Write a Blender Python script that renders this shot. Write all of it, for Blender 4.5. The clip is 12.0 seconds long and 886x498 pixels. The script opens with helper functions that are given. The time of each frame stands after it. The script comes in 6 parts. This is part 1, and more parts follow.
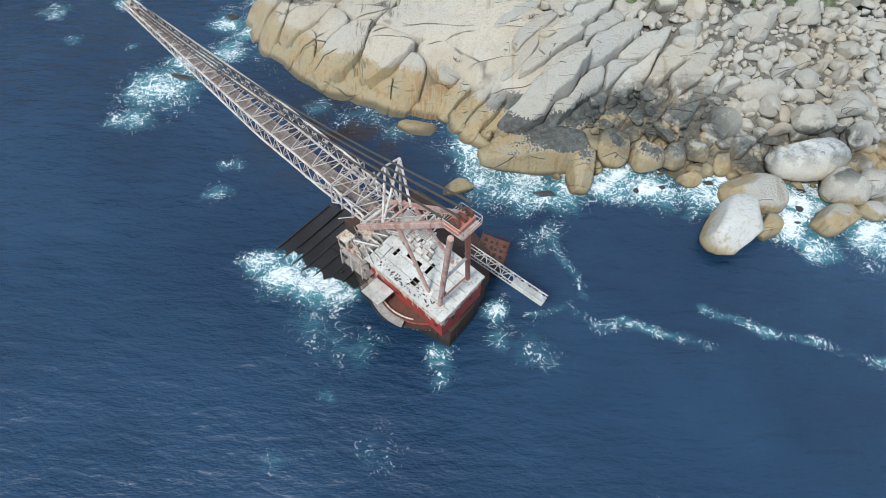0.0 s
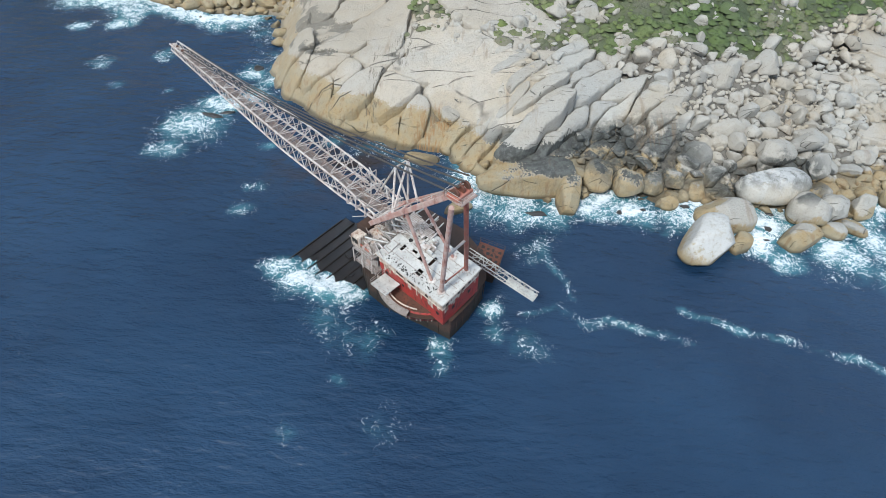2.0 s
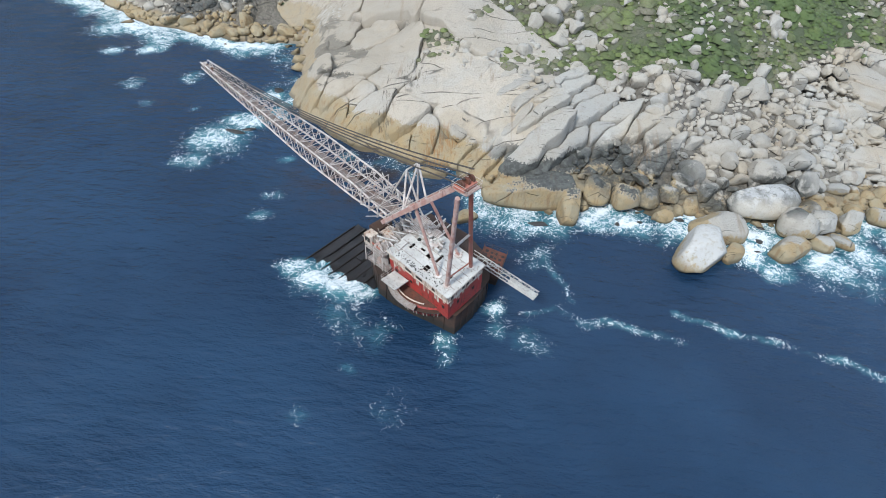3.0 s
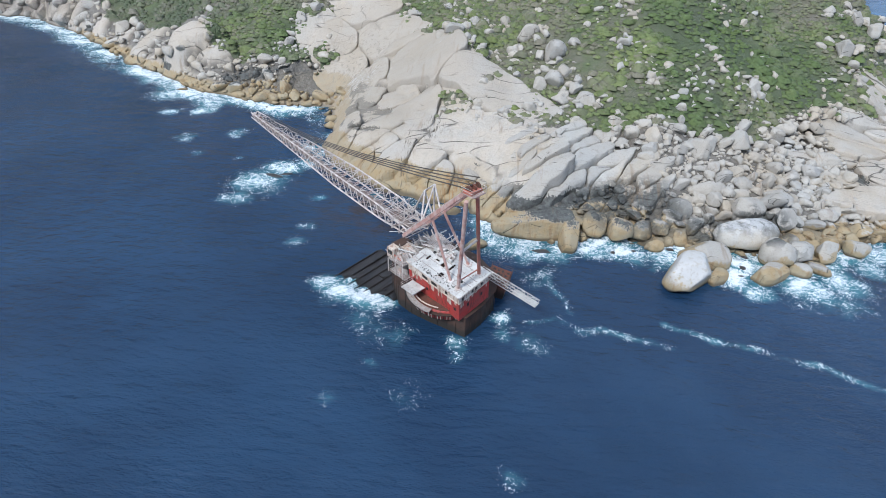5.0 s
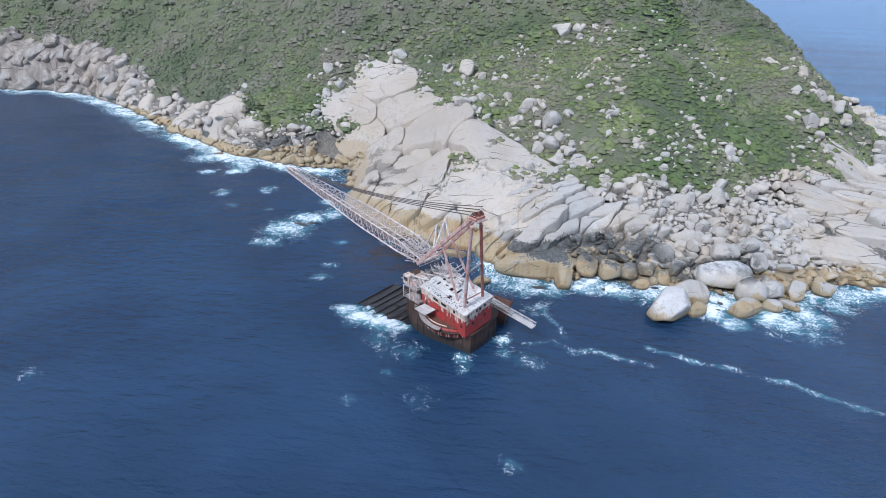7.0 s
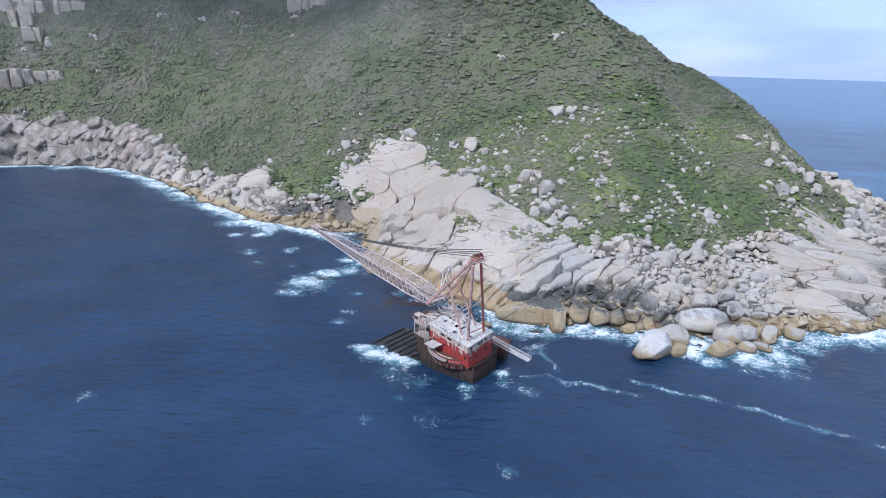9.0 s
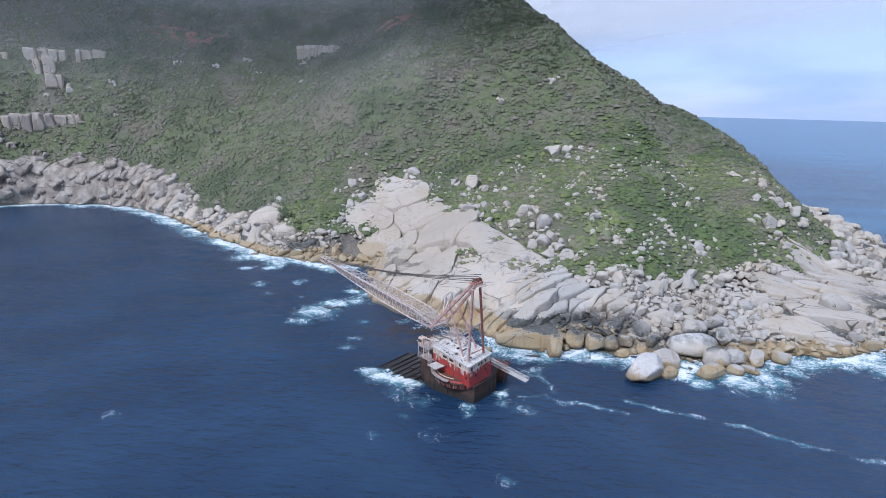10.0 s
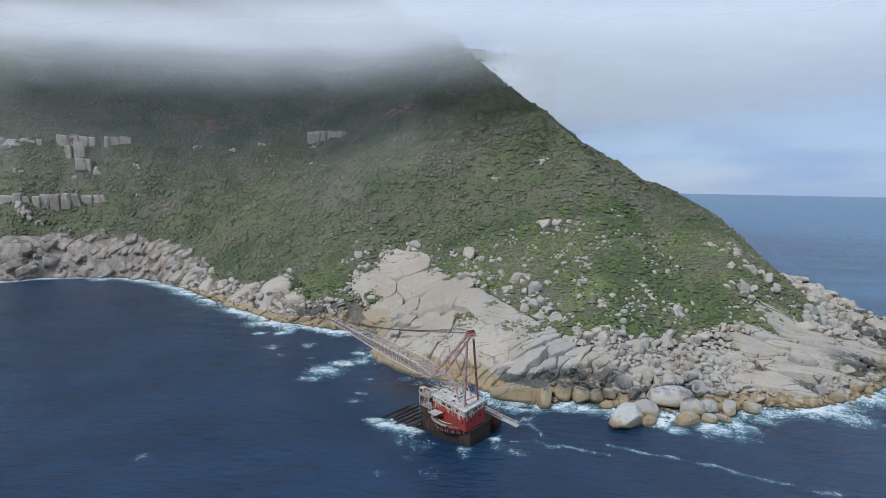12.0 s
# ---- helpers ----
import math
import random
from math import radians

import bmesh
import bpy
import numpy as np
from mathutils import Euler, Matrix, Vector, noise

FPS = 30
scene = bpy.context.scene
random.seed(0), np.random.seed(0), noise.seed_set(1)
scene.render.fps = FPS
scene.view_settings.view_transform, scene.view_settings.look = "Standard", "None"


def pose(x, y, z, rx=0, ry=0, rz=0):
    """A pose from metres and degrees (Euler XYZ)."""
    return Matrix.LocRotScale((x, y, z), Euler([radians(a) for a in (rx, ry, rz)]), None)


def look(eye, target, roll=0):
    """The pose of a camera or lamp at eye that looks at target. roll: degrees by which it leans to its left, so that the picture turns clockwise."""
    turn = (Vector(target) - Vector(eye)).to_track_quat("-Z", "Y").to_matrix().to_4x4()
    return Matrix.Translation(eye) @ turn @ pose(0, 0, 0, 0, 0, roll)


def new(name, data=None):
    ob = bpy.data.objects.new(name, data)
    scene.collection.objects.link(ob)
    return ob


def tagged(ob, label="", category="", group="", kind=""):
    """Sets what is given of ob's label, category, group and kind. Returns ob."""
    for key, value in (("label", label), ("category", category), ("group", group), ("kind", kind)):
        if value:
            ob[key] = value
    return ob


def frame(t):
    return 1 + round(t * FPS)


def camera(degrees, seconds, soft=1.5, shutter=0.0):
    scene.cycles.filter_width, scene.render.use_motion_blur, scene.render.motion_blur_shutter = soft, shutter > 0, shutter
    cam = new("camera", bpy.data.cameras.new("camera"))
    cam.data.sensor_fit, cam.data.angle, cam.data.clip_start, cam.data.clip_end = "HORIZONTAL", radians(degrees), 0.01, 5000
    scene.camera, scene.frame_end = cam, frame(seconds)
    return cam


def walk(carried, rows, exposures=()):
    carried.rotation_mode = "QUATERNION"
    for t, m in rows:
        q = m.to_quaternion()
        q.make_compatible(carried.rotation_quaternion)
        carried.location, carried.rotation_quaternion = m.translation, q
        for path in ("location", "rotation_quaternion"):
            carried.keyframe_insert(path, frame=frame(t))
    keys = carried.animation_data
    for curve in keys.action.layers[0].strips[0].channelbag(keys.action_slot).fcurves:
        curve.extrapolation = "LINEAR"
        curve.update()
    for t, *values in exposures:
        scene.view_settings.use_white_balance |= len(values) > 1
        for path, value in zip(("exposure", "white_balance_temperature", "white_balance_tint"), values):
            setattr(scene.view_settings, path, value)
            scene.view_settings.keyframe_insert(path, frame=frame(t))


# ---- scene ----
cam = camera(77.0, 12.0, soft=0.8)
PATH = [
    (0, (-3.012, -2.807, 72.566), (-2.998, -1.6, 70.971), 3.1),
    (0.5, (-2.964, -6.141, 72.528), (-2.949, -4.881, 70.975), 3.0),
    (1, (-2.908, -9.607, 72.481), (-2.893, -8.297, 70.97), 3.0),
    (1.5, (-2.82, -13.266, 72.435), (-2.81, -11.907, 70.967), 3.0),
    (2, (-2.687, -17.11, 72.416), (-2.687, -15.705, 70.993), 3.1),
    (2.5, (-2.52, -21.145, 72.413), (-2.535, -19.695, 71.035), 3.1),
    (3, (-2.291, -25.35, 72.418), (-2.322, -23.859, 71.086), 3.2),
    (4.8, (-0.517, -41.146, 72.341), (-0.624, -39.508, 71.198), 2.0),
    (5, (-0.349, -42.946, 72.341), (-0.46, -41.294, 71.219), 2.1),
    (5.5, (-0.022, -47.548, 72.355), (-0.147, -45.861, 71.288), 2.0),
    (6, (0.27, -52.246, 72.376), (0.134, -50.524, 71.368), 2.0),
    (6.5, (0.591, -57.004, 72.398), (0.445, -55.249, 71.45), 2.0),
    (7, (1.021, -61.834, 72.415), (0.864, -60.048, 71.528), 2.1),
    (9, (3.221, -81.51, 72.55), (3.021, -79.623, 71.918), 1.8),
    (9.5, (3.872, -86.598, 72.563), (3.662, -84.691, 71.998), 1.6),
    (10, (4.59, -91.804, 72.566), (4.372, -89.878, 72.069), 1.5),
    (10.5, (5.361, -97.079, 72.562), (5.137, -95.138, 72.134), 1.4),
    (11, (6.199, -102.395, 72.552), (5.971, -100.441, 72.194), 1.3),
    (11.5, (7.107, -107.74, 72.54), (6.875, -105.774, 72.252), 1.1),
    (12, (8.054, -113.106, 72.528), (7.82, -111.133, 72.3), 1.1),
]
EXPOSURES = [(0.0, 0.91, 6350, 4), (3.0, 0.9, 6200, 7), (6.5, 0.94, 5800, 13), (9.0, 0.9, 5720, 17), (10.5, 0.71, 5780, 15), (12.0, 0.38, 6100, 10)]
walk(cam, [(t, look(eye, target, roll)) for t, eye, target, roll in PATH], EXPOSURES)

# ---- world and sun ----
SUN_ELEVATION, SUN_AZIMUTH = 47.0, 212.0  # degrees; azimuth clockwise from +y
world = bpy.data.worlds.new("world")
scene.world = world
world.use_nodes = True
wt = world.node_tree
wt.nodes.clear()
w_out = wt.nodes.new("ShaderNodeOutputWorld")
w_bg = wt.nodes.new("ShaderNodeBackground")
w_sky = wt.nodes.new("ShaderNodeTexSky")
w_sky.sky_type = "NISHITA"
w_sky.sun_disc = False
w_sky.sun_elevation = radians(SUN_ELEVATION)
w_sky.sun_rotation = radians(SUN_AZIMUTH)
w_sky.air_density, w_sky.dust_density, w_sky.ozone_density = 1.0, 0.4, 1.5
w_co = wt.nodes.new("ShaderNodeTexCoord")
w_map = wt.nodes.new("ShaderNodeMapping")
w_map.inputs["Scale"].default_value = (2.2, 2.2, 9.0)
w_noise = wt.nodes.new("ShaderNodeTexNoise")
w_noise.inputs["Scale"].default_value = 1.3
w_noise.inputs["Detail"].default_value = 7.0
w_ramp = wt.nodes.new("ShaderNodeMapRange")
w_ramp.interpolation_type = "SMOOTHSTEP"
for key, value in (("From Min", 0.36), ("From Max", 0.68), ("To Min", 0.74), ("To Max", 0.98)):
    w_ramp.inputs[key].default_value = value
w_mix = wt.nodes.new("ShaderNodeMix")
w_mix.data_type = "RGBA"
wt.links.new(w_co.outputs["Generated"], w_map.inputs["Vector"])
wt.links.new(w_map.outputs["Vector"], w_noise.inputs["Vector"])
wt.links.new(w_noise.outputs["Fac"], w_ramp.inputs["Value"])
w_sep = wt.nodes.new("ShaderNodeSeparateXYZ")
w_low = wt.nodes.new("ShaderNodeMapRange")
w_low.interpolation_type = "SMOOTHSTEP"
for key, value in (("From Min", 0.0), ("From Max", 0.34), ("To Min", 0.0), ("To Max", 1.0)):
    w_low.inputs[key].default_value = value
w_amount = wt.nodes.new("ShaderNodeMath")
w_amount.operation = "MULTIPLY"
wt.links.new(w_co.outputs["Generated"], w_sep.inputs[0])
wt.links.new(w_sep.outputs["Z"], w_low.inputs["Value"])
w_amount.inputs[0].default_value = 1.0
wt.links.new(w_ramp.outputs["Result"], w_amount.inputs[1])
wt.links.new(w_amount.outputs[0], w_mix.inputs["Factor"])
wt.links.new(w_sky.outputs["Color"], w_mix.inputs["A"])
w_tone = wt.nodes.new("ShaderNodeMix")
w_tone.data_type = "RGBA"
w_tone.inputs["A"].default_value = (2.55, 3.5, 5.3, 1.0)
w_tone.inputs["B"].default_value = (4.3, 5.1, 6.4, 1.0)
wt.links.new(w_low.outputs["Result"], w_tone.inputs["Factor"])
wt.links.new(w_tone.outputs["Result"], w_mix.inputs["B"])
wt.links.new(w_mix.outputs["Result"], w_bg.inputs["Color"])
w_bg.inputs["Strength"].default_value = 0.095
wt.links.new(w_bg.outputs["Background"], w_out.inputs["Surface"])

sun_data = bpy.data.lights.new("sun", "SUN")
sun_data.energy, sun_data.angle, sun_data.color = 2.0, radians(11), (1.0, 0.97, 0.93)
sun = new("sun", sun_data)
az, el = radians(SUN_AZIMUTH), radians(SUN_ELEVATION)
sun.matrix_world = look((200 * math.sin(az) * math.cos(el), 200 * math.cos(az) * math.cos(el), 200 * math.sin(el)), (0, 0, 0))

# ---- materials ----
class Nodes:
    """Short hand for building one node material."""

    def __init__(self, name):
        self.mat = bpy.data.materials.new(name)
        self.mat.use_nodes = True
        self.t = self.mat.node_tree
        self.t.nodes.clear()
        self.out = self.t.nodes.new("ShaderNodeOutputMaterial")
        self.bsdf = self.t.nodes.new("ShaderNodeBsdfPrincipled")
        self.t.links.new(self.bsdf.outputs[0], self.out.inputs["Surface"])
        self.pos = self.node("ShaderNodeNewGeometry").outputs["Position"]

    def node(self, kind, **props):
        n = self.t.nodes.new(kind)
        for key, value in props.items():
            if key == "data_type":
                n.data_type = value
            elif key == "operation":
                n.operation = value
            elif key == "blend_type":
                n.blend_type = value
        return n

    def put(self, value, socket):
        if hasattr(value, "is_linked"):
            self.t.links.new(value, socket)
        else:
            socket.default_value = value

    def scaled(self, sx, sy, sz, rz=0.0, source=None):
        n = self.node("ShaderNodeMapping")
        self.put(source or self.pos, n.inputs["Vector"])
        n.inputs["Scale"].default_value = (sx, sy, sz)
        n.inputs["Rotation"].default_value = (0, 0, radians(rz))
        return n.outputs["Vector"]

    def shifted(self, x, y):
        n = self.node("ShaderNodeVectorMath", operation="ADD")
        self.put(self.pos, n.inputs[0])
        n.inputs[1].default_value = (x, y, 0)
        return n.outputs[0]

    def near(self, x, y, rx, ry):
        """1 inside an ellipse of the plan, fading out past its rim."""
        far = self.node("ShaderNodeVectorMath", operation="LENGTH")
        self.put(self.scaled(1.0 / rx, 1.0 / ry, 0.0, 0.0, self.shifted(-x, -y)), far.inputs[0])
        return self.step(far.outputs["Value"], 1.1, 0.55)

    def noise(self, scale, detail=4.0, rough=0.55, vector=None, distortion=0.0):
        n = self.node("ShaderNodeTexNoise")
        self.put(vector or self.pos, n.inputs["Vector"])
        n.inputs["Scale"].default_value, n.inputs["Detail"].default_value = scale, detail
        n.inputs["Roughness"].default_value, n.inputs["Distortion"].default_value = rough, distortion
        return n.outputs["Fac"]

    def edges(self, scale, vector=None):
        n = self.node("ShaderNodeTexVoronoi")
        n.feature = "DISTANCE_TO_EDGE"
        self.put(vector or self.pos, n.inputs["Vector"])
        n.inputs["Scale"].default_value = scale
        return n.outputs["Distance"]

    def cells(self, scale, vector=None):
        n = self.node("ShaderNodeTexVoronoi")
        self.put(vector or self.pos, n.inputs["Vector"])
        n.inputs["Scale"].default_value = scale
        return n.outputs["Color"]

    def step(self, value, low, high, a=0.0, b=1.0):
        n = self.node("ShaderNodeMapRange")
        n.interpolation_type = "SMOOTHSTEP"
        self.put(value, n.inputs["Value"])
        for key, v in (("From Min", low), ("From Max", high), ("To Min", a), ("To Max", b)):
            n.inputs[key].default_value = v
        return n.outputs["Result"]

    def math(self, operation, a, b=0.0):
        n = self.node("ShaderNodeMath", operation=operation)
        self.put(a, n.inputs[0])
        self.put(b, n.inputs[1])
        return n.outputs[0]

    def mix(self, fac, a, b, blend="MIX"):
        n = self.node("ShaderNodeMix", data_type="RGBA", blend_type=blend)
        self.put(fac, n.inputs["Factor"])
        self.put(a if hasattr(a, "is_linked") else (*a, 1.0), n.inputs["A"])
        self.put(b if hasattr(b, "is_linked") else (*b, 1.0), n.inputs["B"])
        return n.outputs["Result"]

    def axis(self, which, source=None):
        n = self.node("ShaderNodeSeparateXYZ")
        self.put(source or self.pos, n.inputs[0])
        return n.outputs[which]

    def attribute(self, name):
        n = self.node("ShaderNodeAttribute")
        n.attribute_name = name
        return n.outputs["Fac"]

    def random(self):
        return self.node("ShaderNodeObjectInfo").outputs["Random"]

    def island(self):
        return self.node("ShaderNodeNewGeometry").outputs["Random Per Island"]

    def bump(self, height, strength=0.4, distance=0.1):
        n = self.node("ShaderNodeBump")
        n.inputs["Strength"].default_value, n.inputs["Distance"].default_value = strength, distance
        self.put(height, n.inputs["Height"])
        self.t.links.new(n.outputs["Normal"], self.bsdf.inputs["Normal"])

    def done(self, colour, rough=0.8, metal=0.0):
        self.put(colour if hasattr(colour, "is_linked") else (*colour, 1.0), self.bsdf.inputs["Base Color"])
        self.put(rough, self.bsdf.inputs["Roughness"])
        self.bsdf.inputs["Metallic"].default_value = metal
        return self.mat


def granite_colour(n, variation, warm=1.0):
    """Coastal granite: wet foot, ochre splash zone, black lichen band, pale weathered top."""
    z = n.axis("Z")
    wobble = n.noise(0.16, 5.0, 0.6)
    zz = n.math("ADD", z, n.math("MULTIPLY", n.math("SUBTRACT", wobble, 0.5), 4.0))
    zz = n.math("ADD", zz, n.math("MULTIPLY", n.math("SUBTRACT", n.noise(1.6, 3.0, 0.6, n.scaled(1.5, 1.5, 0.35)), 0.5), 2.2))
    pale = n.mix(n.step(n.noise(0.09, 3.0), 0.35, 0.65), (0.425 * warm, 0.412, 0.375 / warm), (0.45 * warm, 0.41, 0.345 / warm))
    pale = n.mix(n.step(n.noise(0.055, 4.0, 0.6), 0.5, 0.62, 0.0, 0.55), pale, (0.40, 0.325, 0.225))
    pale = n.mix(variation, pale, (0.315 * warm, 0.31, 0.29 / warm))
    pale = n.mix(n.step(n.noise(0.45, 5.0, 0.6), 0.5, 0.7, 0.0, 0.5), pale, (0.33, 0.30, 0.255))
    pale = n.mix(n.step(n.noise(2.8, 6.0, 0.75), 0.5, 0.7, 0.0, 0.5), pale, (0.23, 0.21, 0.18))
    streak = n.noise(0.5, 5.0, 0.6, n.scaled(1.6, 1.6, 0.18))
    pale = n.mix(n.step(streak, 0.56, 0.74, 0.0, 0.4), pale, (0.30, 0.265, 0.21))
    ochre = n.mix(n.step(n.noise(0.35, 5.0), 0.3, 0.7), (0.36, 0.265, 0.14), (0.33, 0.28, 0.185))
    ochre = n.mix(n.step(n.noise(1.4, 5.0, 0.7), 0.52, 0.72, 0.0, 0.4), ochre, (0.20, 0.145, 0.08))
    ochre = n.mix(n.step(n.noise(0.6, 5.0, 0.6, n.scaled(1.4, 1.4, 0.2)), 0.52, 0.66, 0.0, 0.5), ochre, (0.24, 0.135, 0.06))
    zz = n.math("SUBTRACT", zz, n.step(n.axis("X"), 2.0, -14.0, 0.0, 2.4))
    zz = n.math("ADD", zz, n.step(n.axis("X"), -62.0, -110.0, 0.0, 4.0))
    zz = n.math("ADD", zz, n.step(n.axis("X"), -180.0, -235.0, 0.0, 4.5))
    zz = n.math("ADD", zz, n.math("MULTIPLY", n.step(n.axis("X"), 40.0, 48.0), n.step(n.noise(0.12, 2.0), 0.4, 0.6, 0.8, 3.0)))
    colour = n.mix(n.step(zz, 4.6, 5.4), ochre, pale)
    band = n.math("MULTIPLY", n.step(zz, 5.0, 5.15), n.step(zz, 7.9, 7.6))
    patch = n.math("MULTIPLY", n.math("MULTIPLY", band, n.step(n.axis("Y"), 64.0, 69.0)), n.math("MAXIMUM", n.step(n.noise(0.05, 4.0), 0.53, 0.55), n.near(20.0, 77.0, 24.0, 11.0)))
    lichen = n.mix(n.step(n.noise(0.9, 6.0, 0.7), 0.4, 0.62), (0.045, 0.046, 0.043), (0.10, 0.105, 0.095))
    colour = n.mix(n.math("MULTIPLY", patch, 0.93), colour, lichen)
    stain = n.math("MULTIPLY", n.step(n.noise(0.3, 6.0, 0.65), 0.38, 0.52), 0.9)
    for cx, cy, rx, ry in ((37.0, 79.5, 16.0, 10.0), (62.0, 75.0, 16.0, 5.5), (153.0, 118.0, 22.0, 16.0), (182.0, 170.0, 16.0, 20.0)):
        colour = n.mix(n.math("MULTIPLY", stain, n.near(cx, cy, rx, ry)), colour, lichen)
    # Far-left cliffs browner and darker, with their shade put into the colour.
    brown = n.step(n.noise(0.2, 5.0, 0.6, n.scaled(1.0, 1.0, 0.4)), 0.36, 0.6, 0.25, 0.85)
    colour = n.mix(n.math("MULTIPLY", brown, n.near(-285.0, 258.0, 95.0, 60.0)), colour, (0.16, 0.135, 0.112))
    colour = n.mix(n.step(z, 1.3, 0.3, 0.0, 0.75), colour, (0.05, 0.04, 0.025))
    return colour


def granite(name, cracks=False, soil=False):
    n = Nodes(name)
    var = n.random()
    colour = granite_colour(n, n.math("MULTIPLY", var, 0.4 if cracks else 0.6), 1.06 if cracks else 1.02)
    height = n.noise(1.7, 8.0, 0.65)
    warp = n.node("ShaderNodeVectorMath", operation="ADD")
    nz = n.node("ShaderNodeTexNoise")
    nz.inputs["Scale"].default_value = 0.12
    n.put(n.pos, nz.inputs["Vector"])
    sc = n.node("ShaderNodeVectorMath", operation="SCALE")
    n.put(nz.outputs["Color"], sc.inputs[0])
    sc.inputs["Scale"].default_value = 3.0 if cracks else 0.8
    n.put(n.pos, warp.inputs[0])
    n.put(sc.outputs[0], warp.inputs[1])
    size, width = (0.10, 0.02) if cracks else (0.22, 0.013)
    line = n.edges(size, n.scaled(0.32, 1.7, 0.7, -40, warp.outputs[0]))
    crack = n.math("MULTIPLY", n.step(line, 0.0, width, 1.0, 0.0), n.step(n.noise(0.1 if cracks else 0.3, 3.0), 0.42 if cracks else 0.48, 0.54 if cracks else 0.56))
    seep = n.math("MULTIPLY", n.step(n.noise(0.22, 5.0, 0.6, n.scaled(2.5, 0.35, 0.35, 28)), 0.56, 0.7), n.step(n.noise(0.06, 2.0), 0.42, 0.6))
    colour = n.mix(n.math("MULTIPLY", seep, 0.45), colour, (0.20, 0.13, 0.07))
    if cracks:
        runs = n.noise(0.8, 4.0, 0.6, n.scaled(1.0, 1.0, 0.1))
        face = n.near(-48.0, 163.0, 15.0, 26.0)
        colour = n.mix(n.math("MULTIPLY", face, n.step(runs, 0.52, 0.66, 0.0, 0.7)), colour, (0.13, 0.12, 0.105))
        colour = n.mix(n.math("MULTIPLY", n.near(-46.0, 152.0, 9.0, 14.0), n.step(runs, 0.46, 0.36, 0.0, 0.7)), colour, (0.6, 0.58, 0.55))
        crack = n.math("MULTIPLY", crack, n.math("SUBTRACT", 1.0, n.math("MULTIPLY", n.near(-34.0, 156.0, 40.0, 56.0), 0.85)))
        colour = n.mix(n.math("MULTIPLY", n.near(-34.0, 158.0, 46.0, 62.0), 0.5), colour, (0.33, 0.28, 0.215))
        thread = n.noise(2.2, 4.0, 0.6, n.scaled(1.0, 0.16, 0.16, 12))
        for cx, cy, rx, ry in ((-20.4, 97.0, 2.2, 13.0), (-14.5, 106.0, 4.0, 7.0)):
            colour = n.mix(n.math("MULTIPLY", n.near(cx, cy, rx, ry), n.step(thread, 0.54, 0.64, 0.0, 0.7)), colour, (0.09, 0.075, 0.055))
        colour = n.mix(n.math("MULTIPLY", n.near(-5.5, 86.5, 5.5, 5.0), n.step(thread, 0.45, 0.6, 0.0, 0.7)), colour, (0.30, 0.15, 0.05))
    colour = n.mix(n.math("MULTIPLY", crack, 0.85), colour, (0.05, 0.045, 0.035))
    height = n.math("SUBTRACT", height, n.math("MULTIPLY", crack, 0.6))
    if soil:
        # Gravel between the stones, darkened to carry the shade of the gaps.
        shaded_gravel = n.mix(n.cells(1.6), (0.05, 0.046, 0.04), (0.17, 0.157, 0.135))
        colour = n.mix(n.math("MULTIPLY", n.attribute("rubble"), 0.85), colour, shaded_gravel)
        joint = n.math("MULTIPLY", n.attribute("joint"), n.step(n.noise(0.35, 4.0), 0.36, 0.5))
        colour = n.mix(n.math("MULTIPLY", joint, 0.9), colour, (0.06, 0.052, 0.042))
        veg = n.attribute("veg")
        mask = n.step(n.math("ADD", veg, n.math("MULTIPLY", n.math("SUBTRACT", n.noise(0.25, 6.0, 0.65), 0.5), 1.1)), 0.42, 0.58)
        soil = n.mix(n.step(n.noise(0.07, 5.0), 0.38, 0.62), (0.09, 0.118, 0.05), (0.12, 0.118, 0.078))
        soil = n.mix(n.step(n.noise(0.55, 6.0), 0.48, 0.6), soil, (0.10, 0.115, 0.05))
        soil = n.mix(n.step(n.noise(1.3, 6.0, 0.7), 0.5, 0.64, 0.0, 0.6), soil, (0.055, 0.062, 0.032))
        soil = n.mix(n.step(n.noise(2.3, 3.0), 0.64, 0.72, 0.0, 0.6), soil, (0.27, 0.24, 0.2))
        soil = n.mix(n.step(n.noise(0.02, 5.0, 0.6), 0.48, 0.6, 0.0, 0.7), soil, (0.055, 0.075, 0.035))
        soil = n.mix(n.step(n.noise(0.026, 5.0, 0.65, n.shifted(140, 60)), 0.52, 0.64, 0.0, 0.6), soil, (0.15, 0.13, 0.105))
        for cx, cy, rx, ry in ((-285.0, 400.0, 45.0, 14.0), (-100.0, 388.0, 28.0, 12.0)):
            soil = n.mix(n.math("MULTIPLY", n.near(cx, cy, rx, ry), n.step(n.noise(0.12, 5.0), 0.42, 0.58)), soil, (0.24, 0.12, 0.085))
        colour = n.mix(mask, colour, soil)
    n.bump(n.math("ADD", height, n.math("MULTIPLY", n.noise(6.0, 5.0, 0.7), 0.3)), 0.95, 0.45)
    return n.done(colour, 0.85)


def limed_granite(name, low, high):
    """Granite whitened by sea birds where it stands clear of the waves."""
    n = Nodes(name)
    colour = granite_colour(n, n.math("MULTIPLY", n.random(), 0.3))
    rise = n.math("ADD", n.axis("Z"), n.math("MULTIPLY", n.math("SUBTRACT", n.noise(0.5, 5.0, 0.65, n.scaled(1.2, 1.2, 0.4)), 0.5), 5.0))
    white = n.math("MULTIPLY", n.step(rise, low, high, 0.0, 0.75), n.step(n.noise(0.9, 6.0, 0.7), 0.66, 0.48, 0.1, 1.0))
    colour = n.mix(white, colour, (0.5, 0.495, 0.48))
    n.bump(n.noise(1.7, 8.0, 0.65), 0.8, 0.35)
    return n.done(colour, 0.85)


